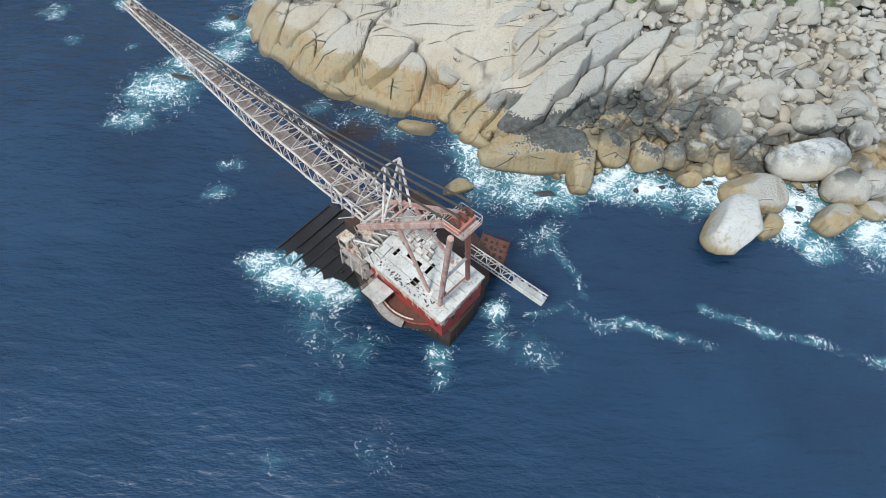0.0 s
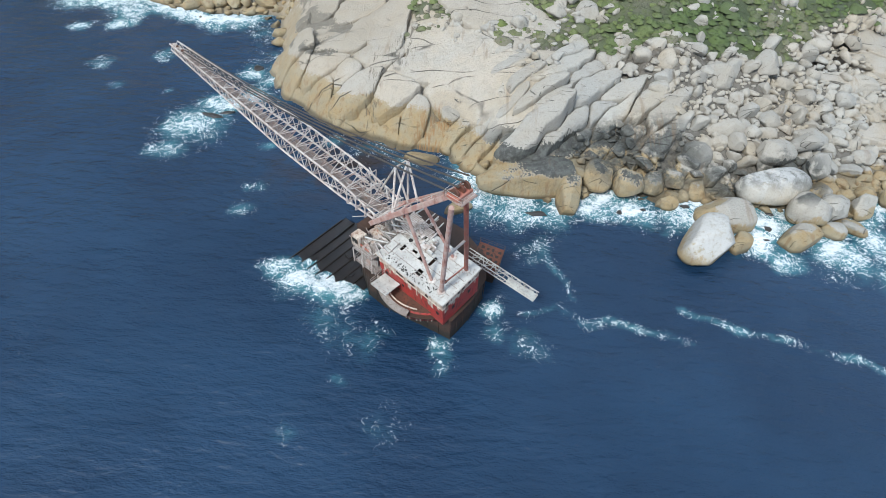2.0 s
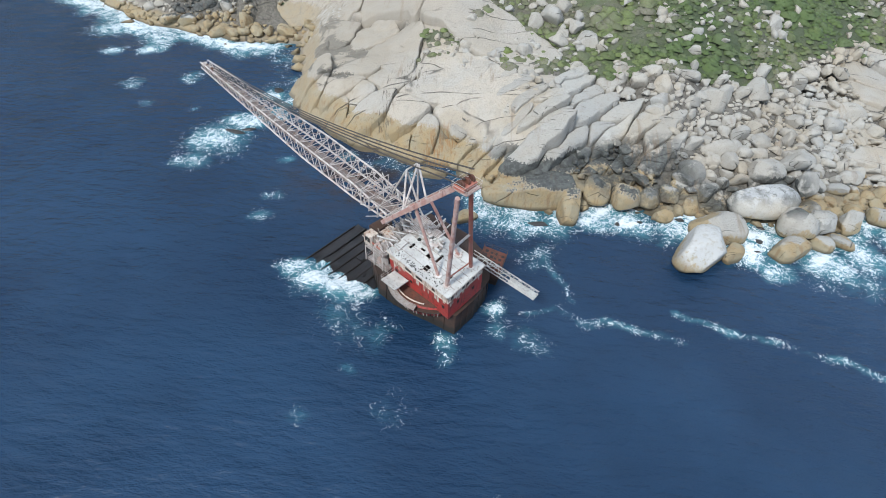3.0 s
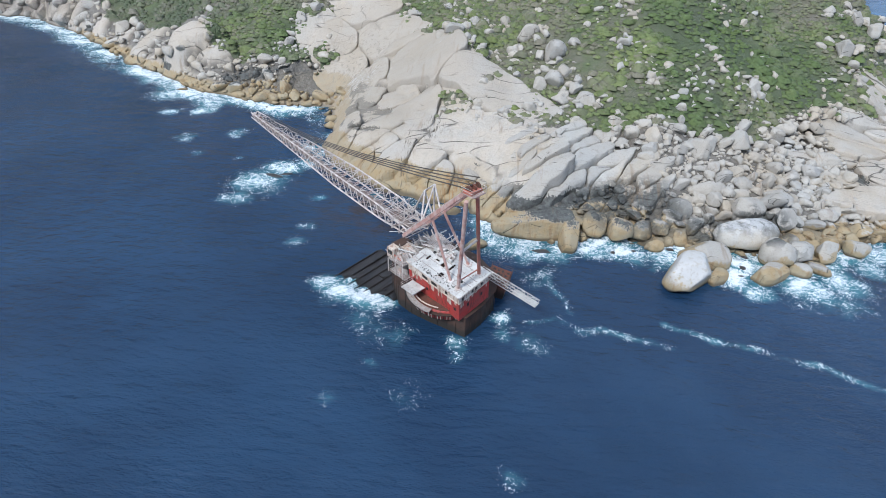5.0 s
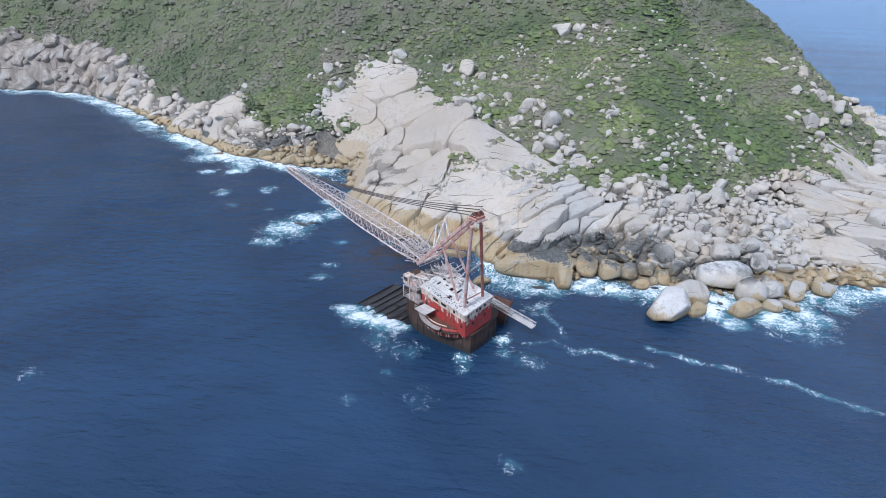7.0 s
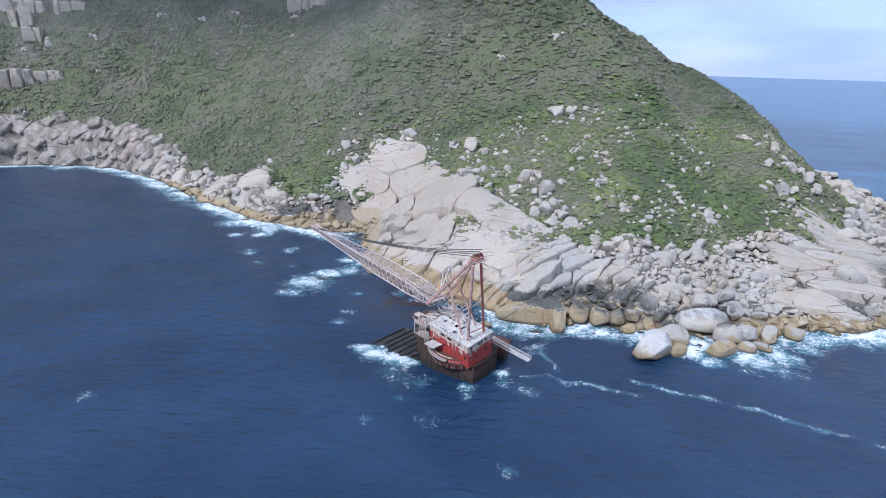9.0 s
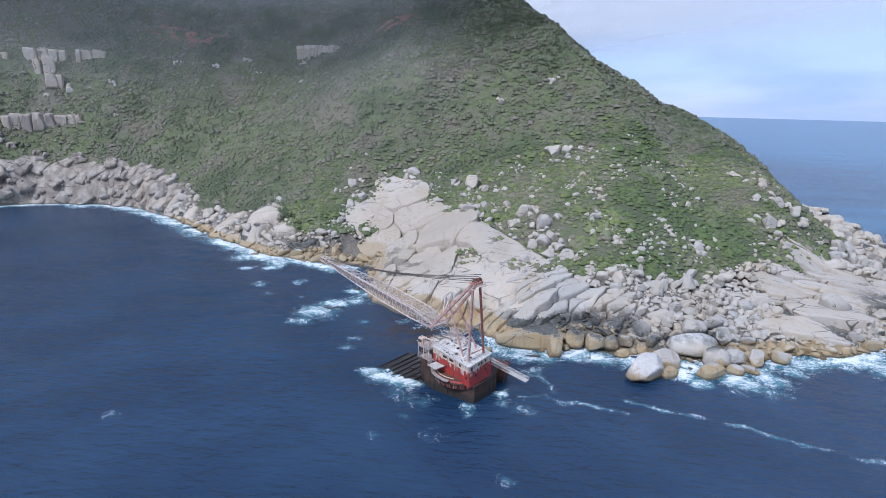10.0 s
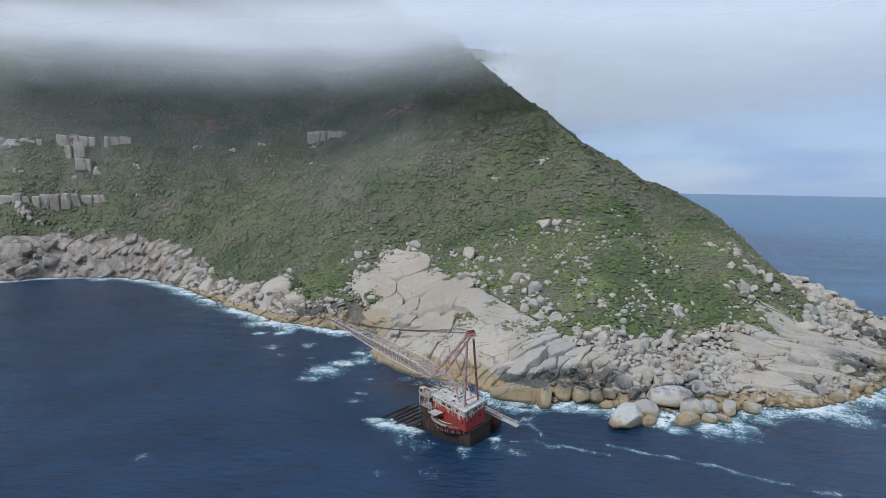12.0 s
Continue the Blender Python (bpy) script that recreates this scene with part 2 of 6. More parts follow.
def painted(name, base, worn, rust=(0.16, 0.06, 0.03), amount=0.5, scale=1.0, rough=0.65, wet=False):
    """Weathered paint over steel: faded patches, rust blooms and runs."""
    n = Nodes(name)
    colour = n.mix(n.step(n.noise(0.6 * scale, 5.0), 0.35, 0.65), base, worn)
    colour = n.mix(n.math("MULTIPLY", n.random(), 0.35), colour, worn)
    spots = n.noise(2.2 * scale, 8.0, 0.7)
    runs = n.noise(1.0 * scale, 5.0, 0.6, n.scaled(2.2, 2.2, 0.25))
    low = 0.72 - 0.3 * amount
    colour = n.mix(n.step(spots, low, low + 0.12, 0.0, 0.85), colour, rust)
    colour = n.mix(n.step(runs, low - 0.02, low + 0.14, 0.0, 0.7), colour, tuple(c * 0.8 for c in rust))
    if wet:
        weed = n.math("ADD", n.axis("Z"), n.math("MULTIPLY", n.noise(0.8, 5.0), 2.2))
        colour = n.mix(n.step(weed, 3.6, 2.2, 0.0, 0.9), colour, (0.016, 0.014, 0.011))
    n.bump(spots, 0.3, 0.05)
    return n.done(colour, rough)


GRANITE = granite("granite")
BEDROCK = granite("bedrock", True, True)
CLIFF = granite("cliff_granite", True)
LIMED = limed_granite("limed_granite", 1.2, 4.0), limed_granite("grey_limed_granite", 5.2, 7.6)
WET_ROCK = painted("wet_black_rock", (0.022, 0.02, 0.02), (0.04, 0.036, 0.033), (0.055, 0.045, 0.035), 0.4, 0.8, 0.35)
WHITE_ROOF = painted("white_roof_paint", (0.56, 0.55, 0.51), (0.40, 0.385, 0.36), (0.2, 0.15, 0.12), 0.52)
WHITE_STEEL = painted("white_steel", (0.60, 0.56, 0.52), (0.44, 0.37, 0.33), (0.22, 0.12, 0.08), 0.55, 1.4)
RED_STEEL = painted("red_steel", (0.40, 0.115, 0.075), (0.38, 0.175, 0.13), (0.15, 0.06, 0.035), 0.4)
PINK_STEEL = painted("faded_red_steel", (0.40, 0.19, 0.15), (0.50, 0.37, 0.32), (0.19, 0.075, 0.05), 0.5, 1.2)
RED_WALL = painted("red_wall_paint", (0.40, 0.032, 0.026), (0.30, 0.05, 0.04), (0.085, 0.03, 0.02), 0.6)
WHITE_WALL = painted("white_wall_paint", (0.62, 0.55, 0.46), (0.50, 0.40, 0.32), (0.19, 0.07, 0.035), 0.68)
RUST = painted("rusted_plate", (0.062, 0.032, 0.021), (0.04, 0.025, 0.019), (0.085, 0.038, 0.022), 0.5, 0.8, 0.8, True)
RED_RUST = painted("red_rust", (0.15, 0.05, 0.03), (0.10, 0.045, 0.03), (0.05, 0.03, 0.02), 0.6, 1.2, 0.85, True)
HULL_PLATE = painted("wet_hull_plate", (0.010, 0.0095, 0.010), (0.016, 0.013, 0.012), (0.035, 0.02, 0.014), 0.4, 0.7, 0.3)
WEATHERED_STEEL = painted("weathered_boom_steel", (0.46, 0.39, 0.35), (0.36, 0.25, 0.21), (0.20, 0.09, 0.06), 0.62, 1.4)
GREY_DECK = painted("grey_deck_steel", (0.36, 0.335, 0.31), (0.27, 0.235, 0.21), (0.17, 0.09, 0.06), 0.6, 1.3)


def plain(name, colour, rough=0.6, metal=0.0):
    n = Nodes(name)
    c = n.mix(n.step(n.noise(3.0, 5.0), 0.3, 0.7), colour, tuple(v * 0.7 for v in colour))
    return n.done(c, rough, metal)


WALKWAY = painted("rusty_walkway_plate", (0.27, 0.235, 0.21), (0.20, 0.14, 0.115), (0.13, 0.06, 0.04), 0.62, 1.6)
DARK = plain("dark_opening", (0.02, 0.018, 0.016), 0.7)
CABLE = plain("wire_rope", (0.075, 0.062, 0.052), 0.7)


def leaf_material(name, a, b, c):
    """Scrub: every bush and leaf has its own tone between two greens, some dry."""
    n = Nodes(name)
    tone = n.island()
    colour = n.mix(tone, a, b)
    colour = n.mix(n.step(n.noise(0.08, 4.0), 0.5, 0.7, 0.0, 0.5), colour, tuple(v * f for v, f in zip(b, (1.2, 1.25, 0.8))))
    dry = n.math("ADD", n.math("MULTIPLY", n.noise(0.05, 4.0), 0.8), n.math("MULTIPLY", n.math("FRACT", n.math("MULTIPLY", tone, 7.3)), 0.45))
    colour = n.mix(n.step(dry, 0.55, 0.8, 0.0, 0.9), colour, c)
    colour = n.mix(n.step(n.math("FRACT", n.math("MULTIPLY", tone, 3.7)), 0.8, 0.9, 0.0, 0.5), colour, tuple(v * 0.7 for v in a))
    colour = n.mix(n.step(n.noise(2.6, 5.0, 0.7), 0.45, 0.65, 0.0, 0.4), colour, tuple(v * 0.65 for v in a))
    colour = n.mix(n.step(n.noise(0.02, 5.0, 0.6), 0.48, 0.6, 0.0, 0.7), colour, tuple(v * f for v, f in zip(a, (0.62, 0.78, 0.62))))
    colour = n.mix(n.step(n.noise(0.026, 5.0, 0.65, n.shifted(140, 60)), 0.52, 0.64, 0.0, 0.6), colour, tuple(v * 0.85 for v in c))
    n.bump(n.noise(2.5, 5.0, 0.7), 0.7, 0.4)
    return n.done(colour, 0.8)


SCRUB = leaf_material("scrub_leaves", (0.105, 0.135, 0.05), (0.165, 0.195, 0.07), (0.20, 0.18, 0.135))
# Greyer greens than the near scrub: distance haze put into the leaf colour.
HILL_SCRUB = leaf_material("hill_scrub_leaves", (0.082, 0.098, 0.056), (0.14, 0.155, 0.09), (0.19, 0.168, 0.135))


def sea_material():
    n = Nodes("sea_water")
    mask = n.attribute("foam")
    deep = n.mix(n.step(n.noise(0.03, 3.0), 0.35, 0.65), (0.0108, 0.030, 0.0645), (0.0145, 0.040, 0.083))
    # Far right: the blue sky's reflection is put into the water's base colour.
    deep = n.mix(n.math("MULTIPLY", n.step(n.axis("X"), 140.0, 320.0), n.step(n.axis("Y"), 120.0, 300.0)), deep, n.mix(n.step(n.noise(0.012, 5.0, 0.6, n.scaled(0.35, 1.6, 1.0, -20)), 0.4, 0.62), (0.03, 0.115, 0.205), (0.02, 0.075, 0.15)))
    brown_patch = n.math("MULTIPLY", n.attribute("brown_patch"), n.step(n.noise(0.22, 5.0), 0.38, 0.6))
    deep = n.mix(brown_patch, deep, (0.034, 0.024, 0.022))
    milky = n.step(n.math("ADD", mask, n.math("MULTIPLY", n.noise(0.25, 4.0), 0.5)), 0.42, 1.1, 0.0, 0.85)
    deep = n.mix(milky, deep, (0.085, 0.25, 0.29))
    web = 0.0
    for scale, width, weight, bend in ((0.4, 0.05, 0.6, 1.8), (0.95, 0.06, 0.42, 1.4), (2.4, 0.06, 0.18, 0.8)):
        ridge = n.math("ABSOLUTE", n.math("SUBTRACT", n.noise(scale, 3.0, 0.55, None, bend), 0.5))
        web = n.math("ADD", web, n.math("MULTIPLY", n.step(ridge, 0.0, width, 1.0, 0.0), weight))
    patch = n.math("ADD", n.math("MULTIPLY", n.noise(0.32, 5.0, 0.6), 0.7), n.math("MULTIPLY", n.noise(1.3, 8.0, 0.75), 0.3))
    level = n.math("ADD", n.math("ADD", mask, n.math("MULTIPLY", web, 0.7)), n.math("MULTIPLY", n.math("SUBTRACT", patch, 0.5), 1.9))
    foam = n.math("MULTIPLY", n.step(level, 0.76, 1.16), n.step(mask, 0.03, 0.3))
    colour = n.mix(foam, deep, (0.74, 0.78, 0.80))
    n.bsdf.inputs["IOR"].default_value = 1.33
    swell = n.noise(0.09, 3.0, 0.5, n.scaled(1.0, 1.6, 1.0, 20))
    chop = n.noise(0.55, 6.0, 0.6, n.scaled(1.0, 1.7, 1.0, 20))
    ripple = n.noise(1.6, 5.0, 0.6, n.scaled(1.0, 1.9, 1.0, 28))
    wave = n.noise(0.24, 4.0, 0.55, n.scaled(0.8, 1.9, 1.0, 24))
    swell = n.math("ADD", swell, n.math("MULTIPLY", wave, 1.25))
    height = n.math("ADD", n.math("MULTIPLY", swell, 2.4), n.math("ADD", n.math("MULTIPLY", chop, 1.1), n.math("MULTIPLY", ripple, 0.35)))
    height = n.math("ADD", height, n.math("MULTIPLY", foam, 0.35))
    n.bump(height, 0.8, 0.27)
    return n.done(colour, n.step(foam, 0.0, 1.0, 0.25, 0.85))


SEA = sea_material()


def cloud_material(opacity):
    n = Nodes("cloud_vapour")
    n.t.nodes.remove(n.bsdf)
    clear = n.node("ShaderNodeBsdfTransparent")
    vapour = n.node("ShaderNodeBsdfTranslucent")
    vapour.inputs["Color"].default_value = (0.84, 0.86, 0.88, 1)
    bounce = n.node("ShaderNodeBsdfDiffuse")
    bounce.inputs["Color"].default_value = (0.84, 0.86, 0.88, 1)
    both = n.node("ShaderNodeMixShader")
    both.inputs[0].default_value = 0.3
    n.put(vapour.outputs[0], both.inputs[1])
    n.put(bounce.outputs[0], both.inputs[2])
    mix = n.node("ShaderNodeMixShader")
    fac = n.math("MULTIPLY", n.step(n.noise(0.006, 2.0, 0.5), 0.2, 0.6, 0.8 * opacity, opacity), n.attribute("cover"))
    n.put(fac, mix.inputs[0])
    n.put(clear.outputs[0], mix.inputs[1])
    n.put(both.outputs[0], mix.inputs[2])
    n.t.links.new(mix.outputs[0], n.out.inputs["Surface"])
    return n.mat

# ---- helpers for building ----
WORLD = {}


def raw_mesh(name, verts, faces, material, smooth=True):
    """A mesh from arrays: verts (n, 3), faces (m, 3) or (m, 4)."""
    verts, faces = np.asarray(verts, dtype=np.float32), np.asarray(faces, dtype=np.int32)
    me = bpy.data.meshes.new(name)
    count, sides = faces.shape
    me.vertices.add(len(verts))
    me.vertices.foreach_set("co", verts.ravel())
    me.loops.add(count * sides)
    me.loops.foreach_set("vertex_index", faces.ravel())
    me.polygons.add(count)
    me.polygons.foreach_set("loop_start", np.arange(0, count * sides, sides, dtype=np.int32))
    me.update(calc_edges=True)
    me.polygons.foreach_set("use_smooth", np.full(count, smooth, dtype=bool))
    me.materials.append(material)
    return me


def vertex_float(me, name, values):
    me.attributes.new(name, "FLOAT", "POINT").data.foreach_set("value", np.asarray(values, dtype=np.float32))


def hashed(ix, iy, seed):
    h = (ix.astype(np.int64) * 374761393 + iy.astype(np.int64) * 668265263 + seed * 974634757) & 0xFFFFFFFF
    h = ((h ^ (h >> 13)) * 1274126177) & 0xFFFFFFFF
    return ((h ^ (h >> 16)) & 0xFFFF) / 65535.0


def value_noise(x, y, seed=0):
    x, y = np.asarray(x, float), np.asarray(y, float)
    ix, iy = np.floor(x), np.floor(y)
    fx, fy = x - ix, y - iy
    fx, fy = fx * fx * (3 - 2 * fx), fy * fy * (3 - 2 * fy)
    a, b = hashed(ix, iy, seed), hashed(ix + 1, iy, seed)
    c, d = hashed(ix, iy + 1, seed), hashed(ix + 1, iy + 1, seed)
    return (a + (b - a) * fx) * (1 - fy) + (c + (d - c) * fx) * fy - 0.5


def fbm(x, y, octaves=4, seed=0):
    total, amp = 0.0, 1.0
    for k in range(octaves):
        total = total + amp * value_noise(x * 2 ** k, y * 2 ** k, seed + 17 * k)
        amp *= 0.5
    return total


def smooth01(x, low, high):
    t = np.clip((np.asarray(x, float) - low) / (high - low), 0, 1)
    return t * t * (3 - 2 * t)


# ---- the coast: its line in plan and how the land rises from it ----
COAST = [(-900, 60), (-343, 231), (-322, 255), (-280, 262), (-246, 257), (-204, 230), (-160, 194), (-128, 171), (-110, 157), (-90, 152),
         (-72, 147), (-56, 148), (-50, 136), (-50, 115), (-43, 103), (-35, 96), (-27, 89), (-13, 85), (-2, 84), (4, 75), (8, 70), (20, 70),
         (32, 75), (42, 71), (58, 71), (68, 69), (76, 69), (89, 76), (98, 80), (112, 81), (126, 89), (140, 99), (152, 109), (176, 132),
         (205, 170), (214, 210), (228, 272), (238, 324), (246, 400), (240, 520), (205, 700), (110, 1000)]
RISE_AT = np.array([0, 3, 8, 15, 25, 40, 60, 80, 100], float)
RISE = {
    -340: (0, 8, 14, 20, 26, 34, 48, 62, 75), -250: (0, 6, 12, 17, 22, 30, 44, 56, 68), -160: (0, 2, 5, 8, 12, 20, 32, 43, 53),
    -125: (0, 4, 9, 12, 15, 20, 30, 40, 50), -85: (0, 1.5, 4, 8, 14, 22, 32, 42, 51), -60: (0, 1, 2.5, 4, 9, 16, 26, 36, 46),
    -42: (0, 6, 9.5, 11, 12, 22, 29.5, 35, 41), -15: (0, 5, 8.5, 11, 12.5, 22.5, 30, 35.5, 41), 10: (0, 3, 7, 12, 15, 17.5, 25, 33, 40),
    45: (0, 1.5, 4.5, 8.5, 12, 17.5, 27, 35, 42), 65: (0, 1, 3, 5.5, 8.5, 14, 25, 34, 41), 95: (0, 1.2, 3, 5.5, 7.2, 11, 20, 29, 38),
    130: (0, 1.5, 4, 6.2, 8, 10.5, 27, 42, 50), 200: (0, 1.5, 3, 4, 6, 13, 28, 42, 54)}


def coast_distance(x, y):
    """Metres from the waterline, positive inland."""
    pts = np.array(COAST, float)
    best = np.full(x.shape, 1e9)
    inside = np.zeros(x.shape, bool)
    ring = np.vstack([pts, [(110, 4000), (-4000, 4000), (-4000, 60)]])
    for (ax, ay), (bx, by) in zip(pts[:-1], pts[1:]):
        dx, dy = bx - ax, by - ay
        t = np.clip(((x - ax) * dx + (y - ay) * dy) / (dx * dx + dy * dy), 0, 1)
        best = np.minimum(best, np.hypot(x - ax - t * dx, y - ay - t * dy))
    for (ax, ay), (bx, by) in zip(ring, np.roll(ring, -1, axis=0)):
        if ay == by:
            continue
        cross = (ay > y) != (by > y)
        inside ^= cross & (x < (bx - ax) * (y - ay) / (by - ay) + ax)
    return np.where(inside, best, -best)


BULGES = [(-21, 151, 26, 17, -47, 4.5), (-57, 180, 13, 17, 20, 2.5), (-53, 200, 12, 9, 10, 2.0), (-119, 180, 13, 9, 25, 8.0), (-106, 172, 8, 6, 10, 3.0)]


SHORE_RNG = np.random.RandomState(71)
for bx, by in ((-338, 236), (-326, 254), (-312, 262), (-298, 266), (-284, 270), (-270, 268), (-256, 266), (-243, 262), (-230, 254), (-345, 246), (-306, 275), (-276, 279), (-250, 275), (-208, 240), (-186, 224), (-166, 207), (-148, 194)):
    k = SHORE_RNG.uniform(0.7, 1.2)
    BULGES.append((bx, by, 10 * k, 6.5 * k, SHORE_RNG.uniform(20, 110), 2.2 * k))


def bulges(x, y):
    """Steep-sided granite domes standing out of the slope, and the joints at their rims."""
    lift, joint = np.zeros(x.shape), np.zeros(x.shape)
    wx, wy = x + 2.5 * fbm(x / 8, y / 8, 3, 231), y + 2.5 * fbm(x / 8, y / 8, 3, 233)
    for cx, cy, a, b, turn, tall in BULGES:
        c, s = math.cos(math.radians(turn)), math.sin(math.radians(turn))
        u, v = ((wx - cx) * c + (wy - cy) * s) / a, ((wy - cy) * c - (wx - cx) * s) / b
        q = u * u + v * v
        lift = np.maximum(lift, tall * np.sqrt(np.maximum(0, 1 - q ** 2)))
        joint = np.maximum(joint, np.exp(-((np.sqrt(q) - 1.0) * min(a, b) / 0.7) ** 2))
    return lift, joint * (lift < 0.6 * 4)


def land(x, y, detail=True):
    """Height of the bedrock and soil, and the distance inland."""
    x, y = np.atleast_1d(np.asarray(x, float)), np.atleast_1d(np.asarray(y, float))
    d = coast_distance(x + 2.2 * fbm(x / 9, y / 9, 3, 5), y + 2.2 * fbm(x / 9, y / 9, 3, 9))
    keys = sorted(RISE)
    table = np.array([RISE[k] for k in keys], float)
    pos = np.clip(np.interp(x, keys, np.arange(len(keys))), 0, len(keys) - 1.001)
    i, f = pos.astype(int), pos - np.floor(pos)
    f = f * f * (3 - 2 * f)
    z = np.zeros(x.shape)
    inland = np.clip(d, 0, 100)
    k = np.clip(np.searchsorted(RISE_AT, inland, "right") - 1, 0, len(RISE_AT) - 2)
    g = (inland - RISE_AT[k]) / (RISE_AT[k + 1] - RISE_AT[k])
    low = table[i, k] * (1 - g) + table[i, k + 1] * g
    high = table[i + 1, k] * (1 - g) + table[i + 1, k + 1] * g
    z = low * (1 - f) + high * f
    over = np.clip(d - 100, 0, 420)
    z = z + 0.44 * over + 0.0004 * over ** 2
    z = z * (1 + (0.41 - 0.12 * smooth01(x, 40, 150)) * smooth01(y, 190, 310) + 0.1 * smooth01(y, 330, 480))
    z = z + 9 * np.exp(-((x - 92) / 16) ** 2 - ((y - 300) / 40) ** 2) - 5 * np.exp(-((x - 47) / 18) ** 2 - ((y - 325) / 50) ** 2)
    z = np.where(d < 0, np.maximum(0.45 * d, -9), z)
    if detail:
        rough = smooth01(d, 0, 6)
        lift, joint = bulges(x, y)
        z = z + lift - 0.9 * joint * smooth01(d, 2, 5)
        z = z + rough * (1.3 * fbm(x / 14, y / 14, 4, 21) + 0.9 * fbm(x / 4.0, y / 4.0, 3, 33) * smooth01(d, 90, 40))
        z = z + smooth01(d, 60, 160) * (9 * fbm(x / 70, y / 70, 4, 3) + 1.6 * fbm(x / 16, y / 16, 2, 8))
    return z, d


SCRUB_FROM = {-340: 20, -250: 17, -160: 13, -140: 14, -125: 30, -112: 18, -100: 15, -85: 20, -70: 25, -58: 26, -46: 34, -20: 32, -6: 29, 6: 26, 15: 28, 25: 33, 41: 36, 58: 40, 76: 40, 88: 44, 98: 47, 126: 45, 150: 42, 200: 36}
BLUFF = [(-44, 209), (-54, 209), (-64, 203), (-72, 190), (-68, 180), (-59, 170), (-50, 150), (-46, 118), (-16, 112), (-12, 120), (-2, 123), (-3, 138), (-15, 153), (-32, 180)]


def scrub_cover(x, y, d):
    """0 on bare rock, 1 where the scrub grows."""
    x, y = np.asarray(x, float), np.asarray(y, float)
    keys = sorted(SCRUB_FROM)
    start = np.interp(x, keys, [SCRUB_FROM[k] for k in keys])
    ragged = 9 * fbm(x / 16, y / 16, 4, 41) + 7 * fbm(x / 4.5, y / 4.5, 3, 43)
    inside = np.zeros(x.shape, bool)
    edge = np.full(x.shape, 1e9)
    for (ax, ay), (bx, by) in zip(BLUFF, BLUFF[1:] + BLUFF[:1]):
        if ay != by:
            inside ^= ((ay > y) != (by > y)) & (x < (bx - ax) * (y - ay) / (by - ay) + ax)
        t = np.clip(((x - ax) * (bx - ax) + (y - ay) * (by - ay)) / ((bx - ax) ** 2 + (by - ay) ** 2), 0, 1)
        edge = np.minimum(edge, np.hypot(x - ax - t * (bx - ax), y - ay - t * (by - ay)))
    off = np.where(inside, -edge, edge)
    return smooth01(d - start + ragged * 0.8, -4, 4) * smooth01(off + 0.5 * ragged, -2.5, 2.5)


def slab_zone(x, y, d):
    return (x > -8) & (x < 46 - 0.25 * (y - 80)) & (y < 108)


def cell_zone(x, y, d):
    """Where the bedrock is covered by its own jointed slabs and domes."""
    dome = (x > -56) & (x < 2) & (d < 27) & (y < 124)
    bluff = (x > -74) & (x < 0) & (y >= 112) & (y < 210) & (d > 8)
    point = (x > 90 - 0.2 * (y - 90)) & (x < 178) & (d > 7) & (d < 46) & (y < 152)
    return ((slab_zone(x, y, d) & (d < 46)) | dome | bluff | point) & (d > 2)


def spaced(stops):
    """Coordinates through stops (place, spacing after it)."""
    out = [stops[0][0]]
    for (a, sa), (b, sb) in zip(stops[:-1], stops[1:]):
        while out[-1] < b - 1e-6:
            t = (out[-1] - a) / (b - a)
            out.append(min(b, out[-1] + sa + (sb - sa) * t))
    return np.array(out)


def sheet(name, xs, ys):
    gx, gy = np.meshgrid(xs, ys)
    nx, ny = len(xs), len(ys)
    j, i = np.meshgrid(np.arange(ny - 1), np.arange(nx - 1), indexing="ij")
    a = (j * nx + i).ravel()
    return gx.ravel(), gy.ravel(), np.stack([a, a + 1, a + nx + 1, a + nx], 1)


def build_ground():
    xs = spaced([(-4400, 500), (-700, 40), (-360, 4), (-130, 1.6), (-56, 0.6), (70, 0.6), (160, 1.2), (300, 5), (700, 80), (4400, 600)])
    ys = spaced([(-60, 20), (50, 2), (64, 0.6), (125, 0.7), (180, 1.3), (320, 4), (620, 9), (1000, 60), (4400, 600)])
    x, y, faces = sheet("ground", xs, ys)
    z, d = land(x, y)
    z = z - 1.5 * (cell_zone(x, y, d) & (scrub_cover(x, y, d) < 0.45))
    WORLD["grid"] = (xs, ys, z.reshape(len(ys), len(xs)))
    ob = new("ground", raw_mesh("ground", np.stack([x, y, z], 1), faces, BEDROCK))
    vertex_float(ob.data, "veg", scrub_cover(x, y, d))
    # Where the ground colour takes on the shade between boulders and slabs.
    loose = smooth01(x, 38 - 0.25 * (y - 80), 48) * smooth01(x, 190, 170) * smooth01(d, 3, 9)
    loose = np.maximum(loose, smooth01(x, -50, -58) * smooth01(d, 2, 6) * smooth01(x, -225, -205))
    loose = np.maximum(loose, smooth01(x, -9, -5) * smooth01(x, 52, 46) * smooth01(d, 4, 7))
    lift, joint = bulges(x, y)
    vertex_float(ob.data, "rubble", loose * smooth01(lift, 0.6, 0.1))
    vertex_float(ob.data, "joint", joint * smooth01(d, 2, 5))
    return tagged(ob, "granite bedrock and scrub-covered hillside of the headland", "ground", kind="structure")


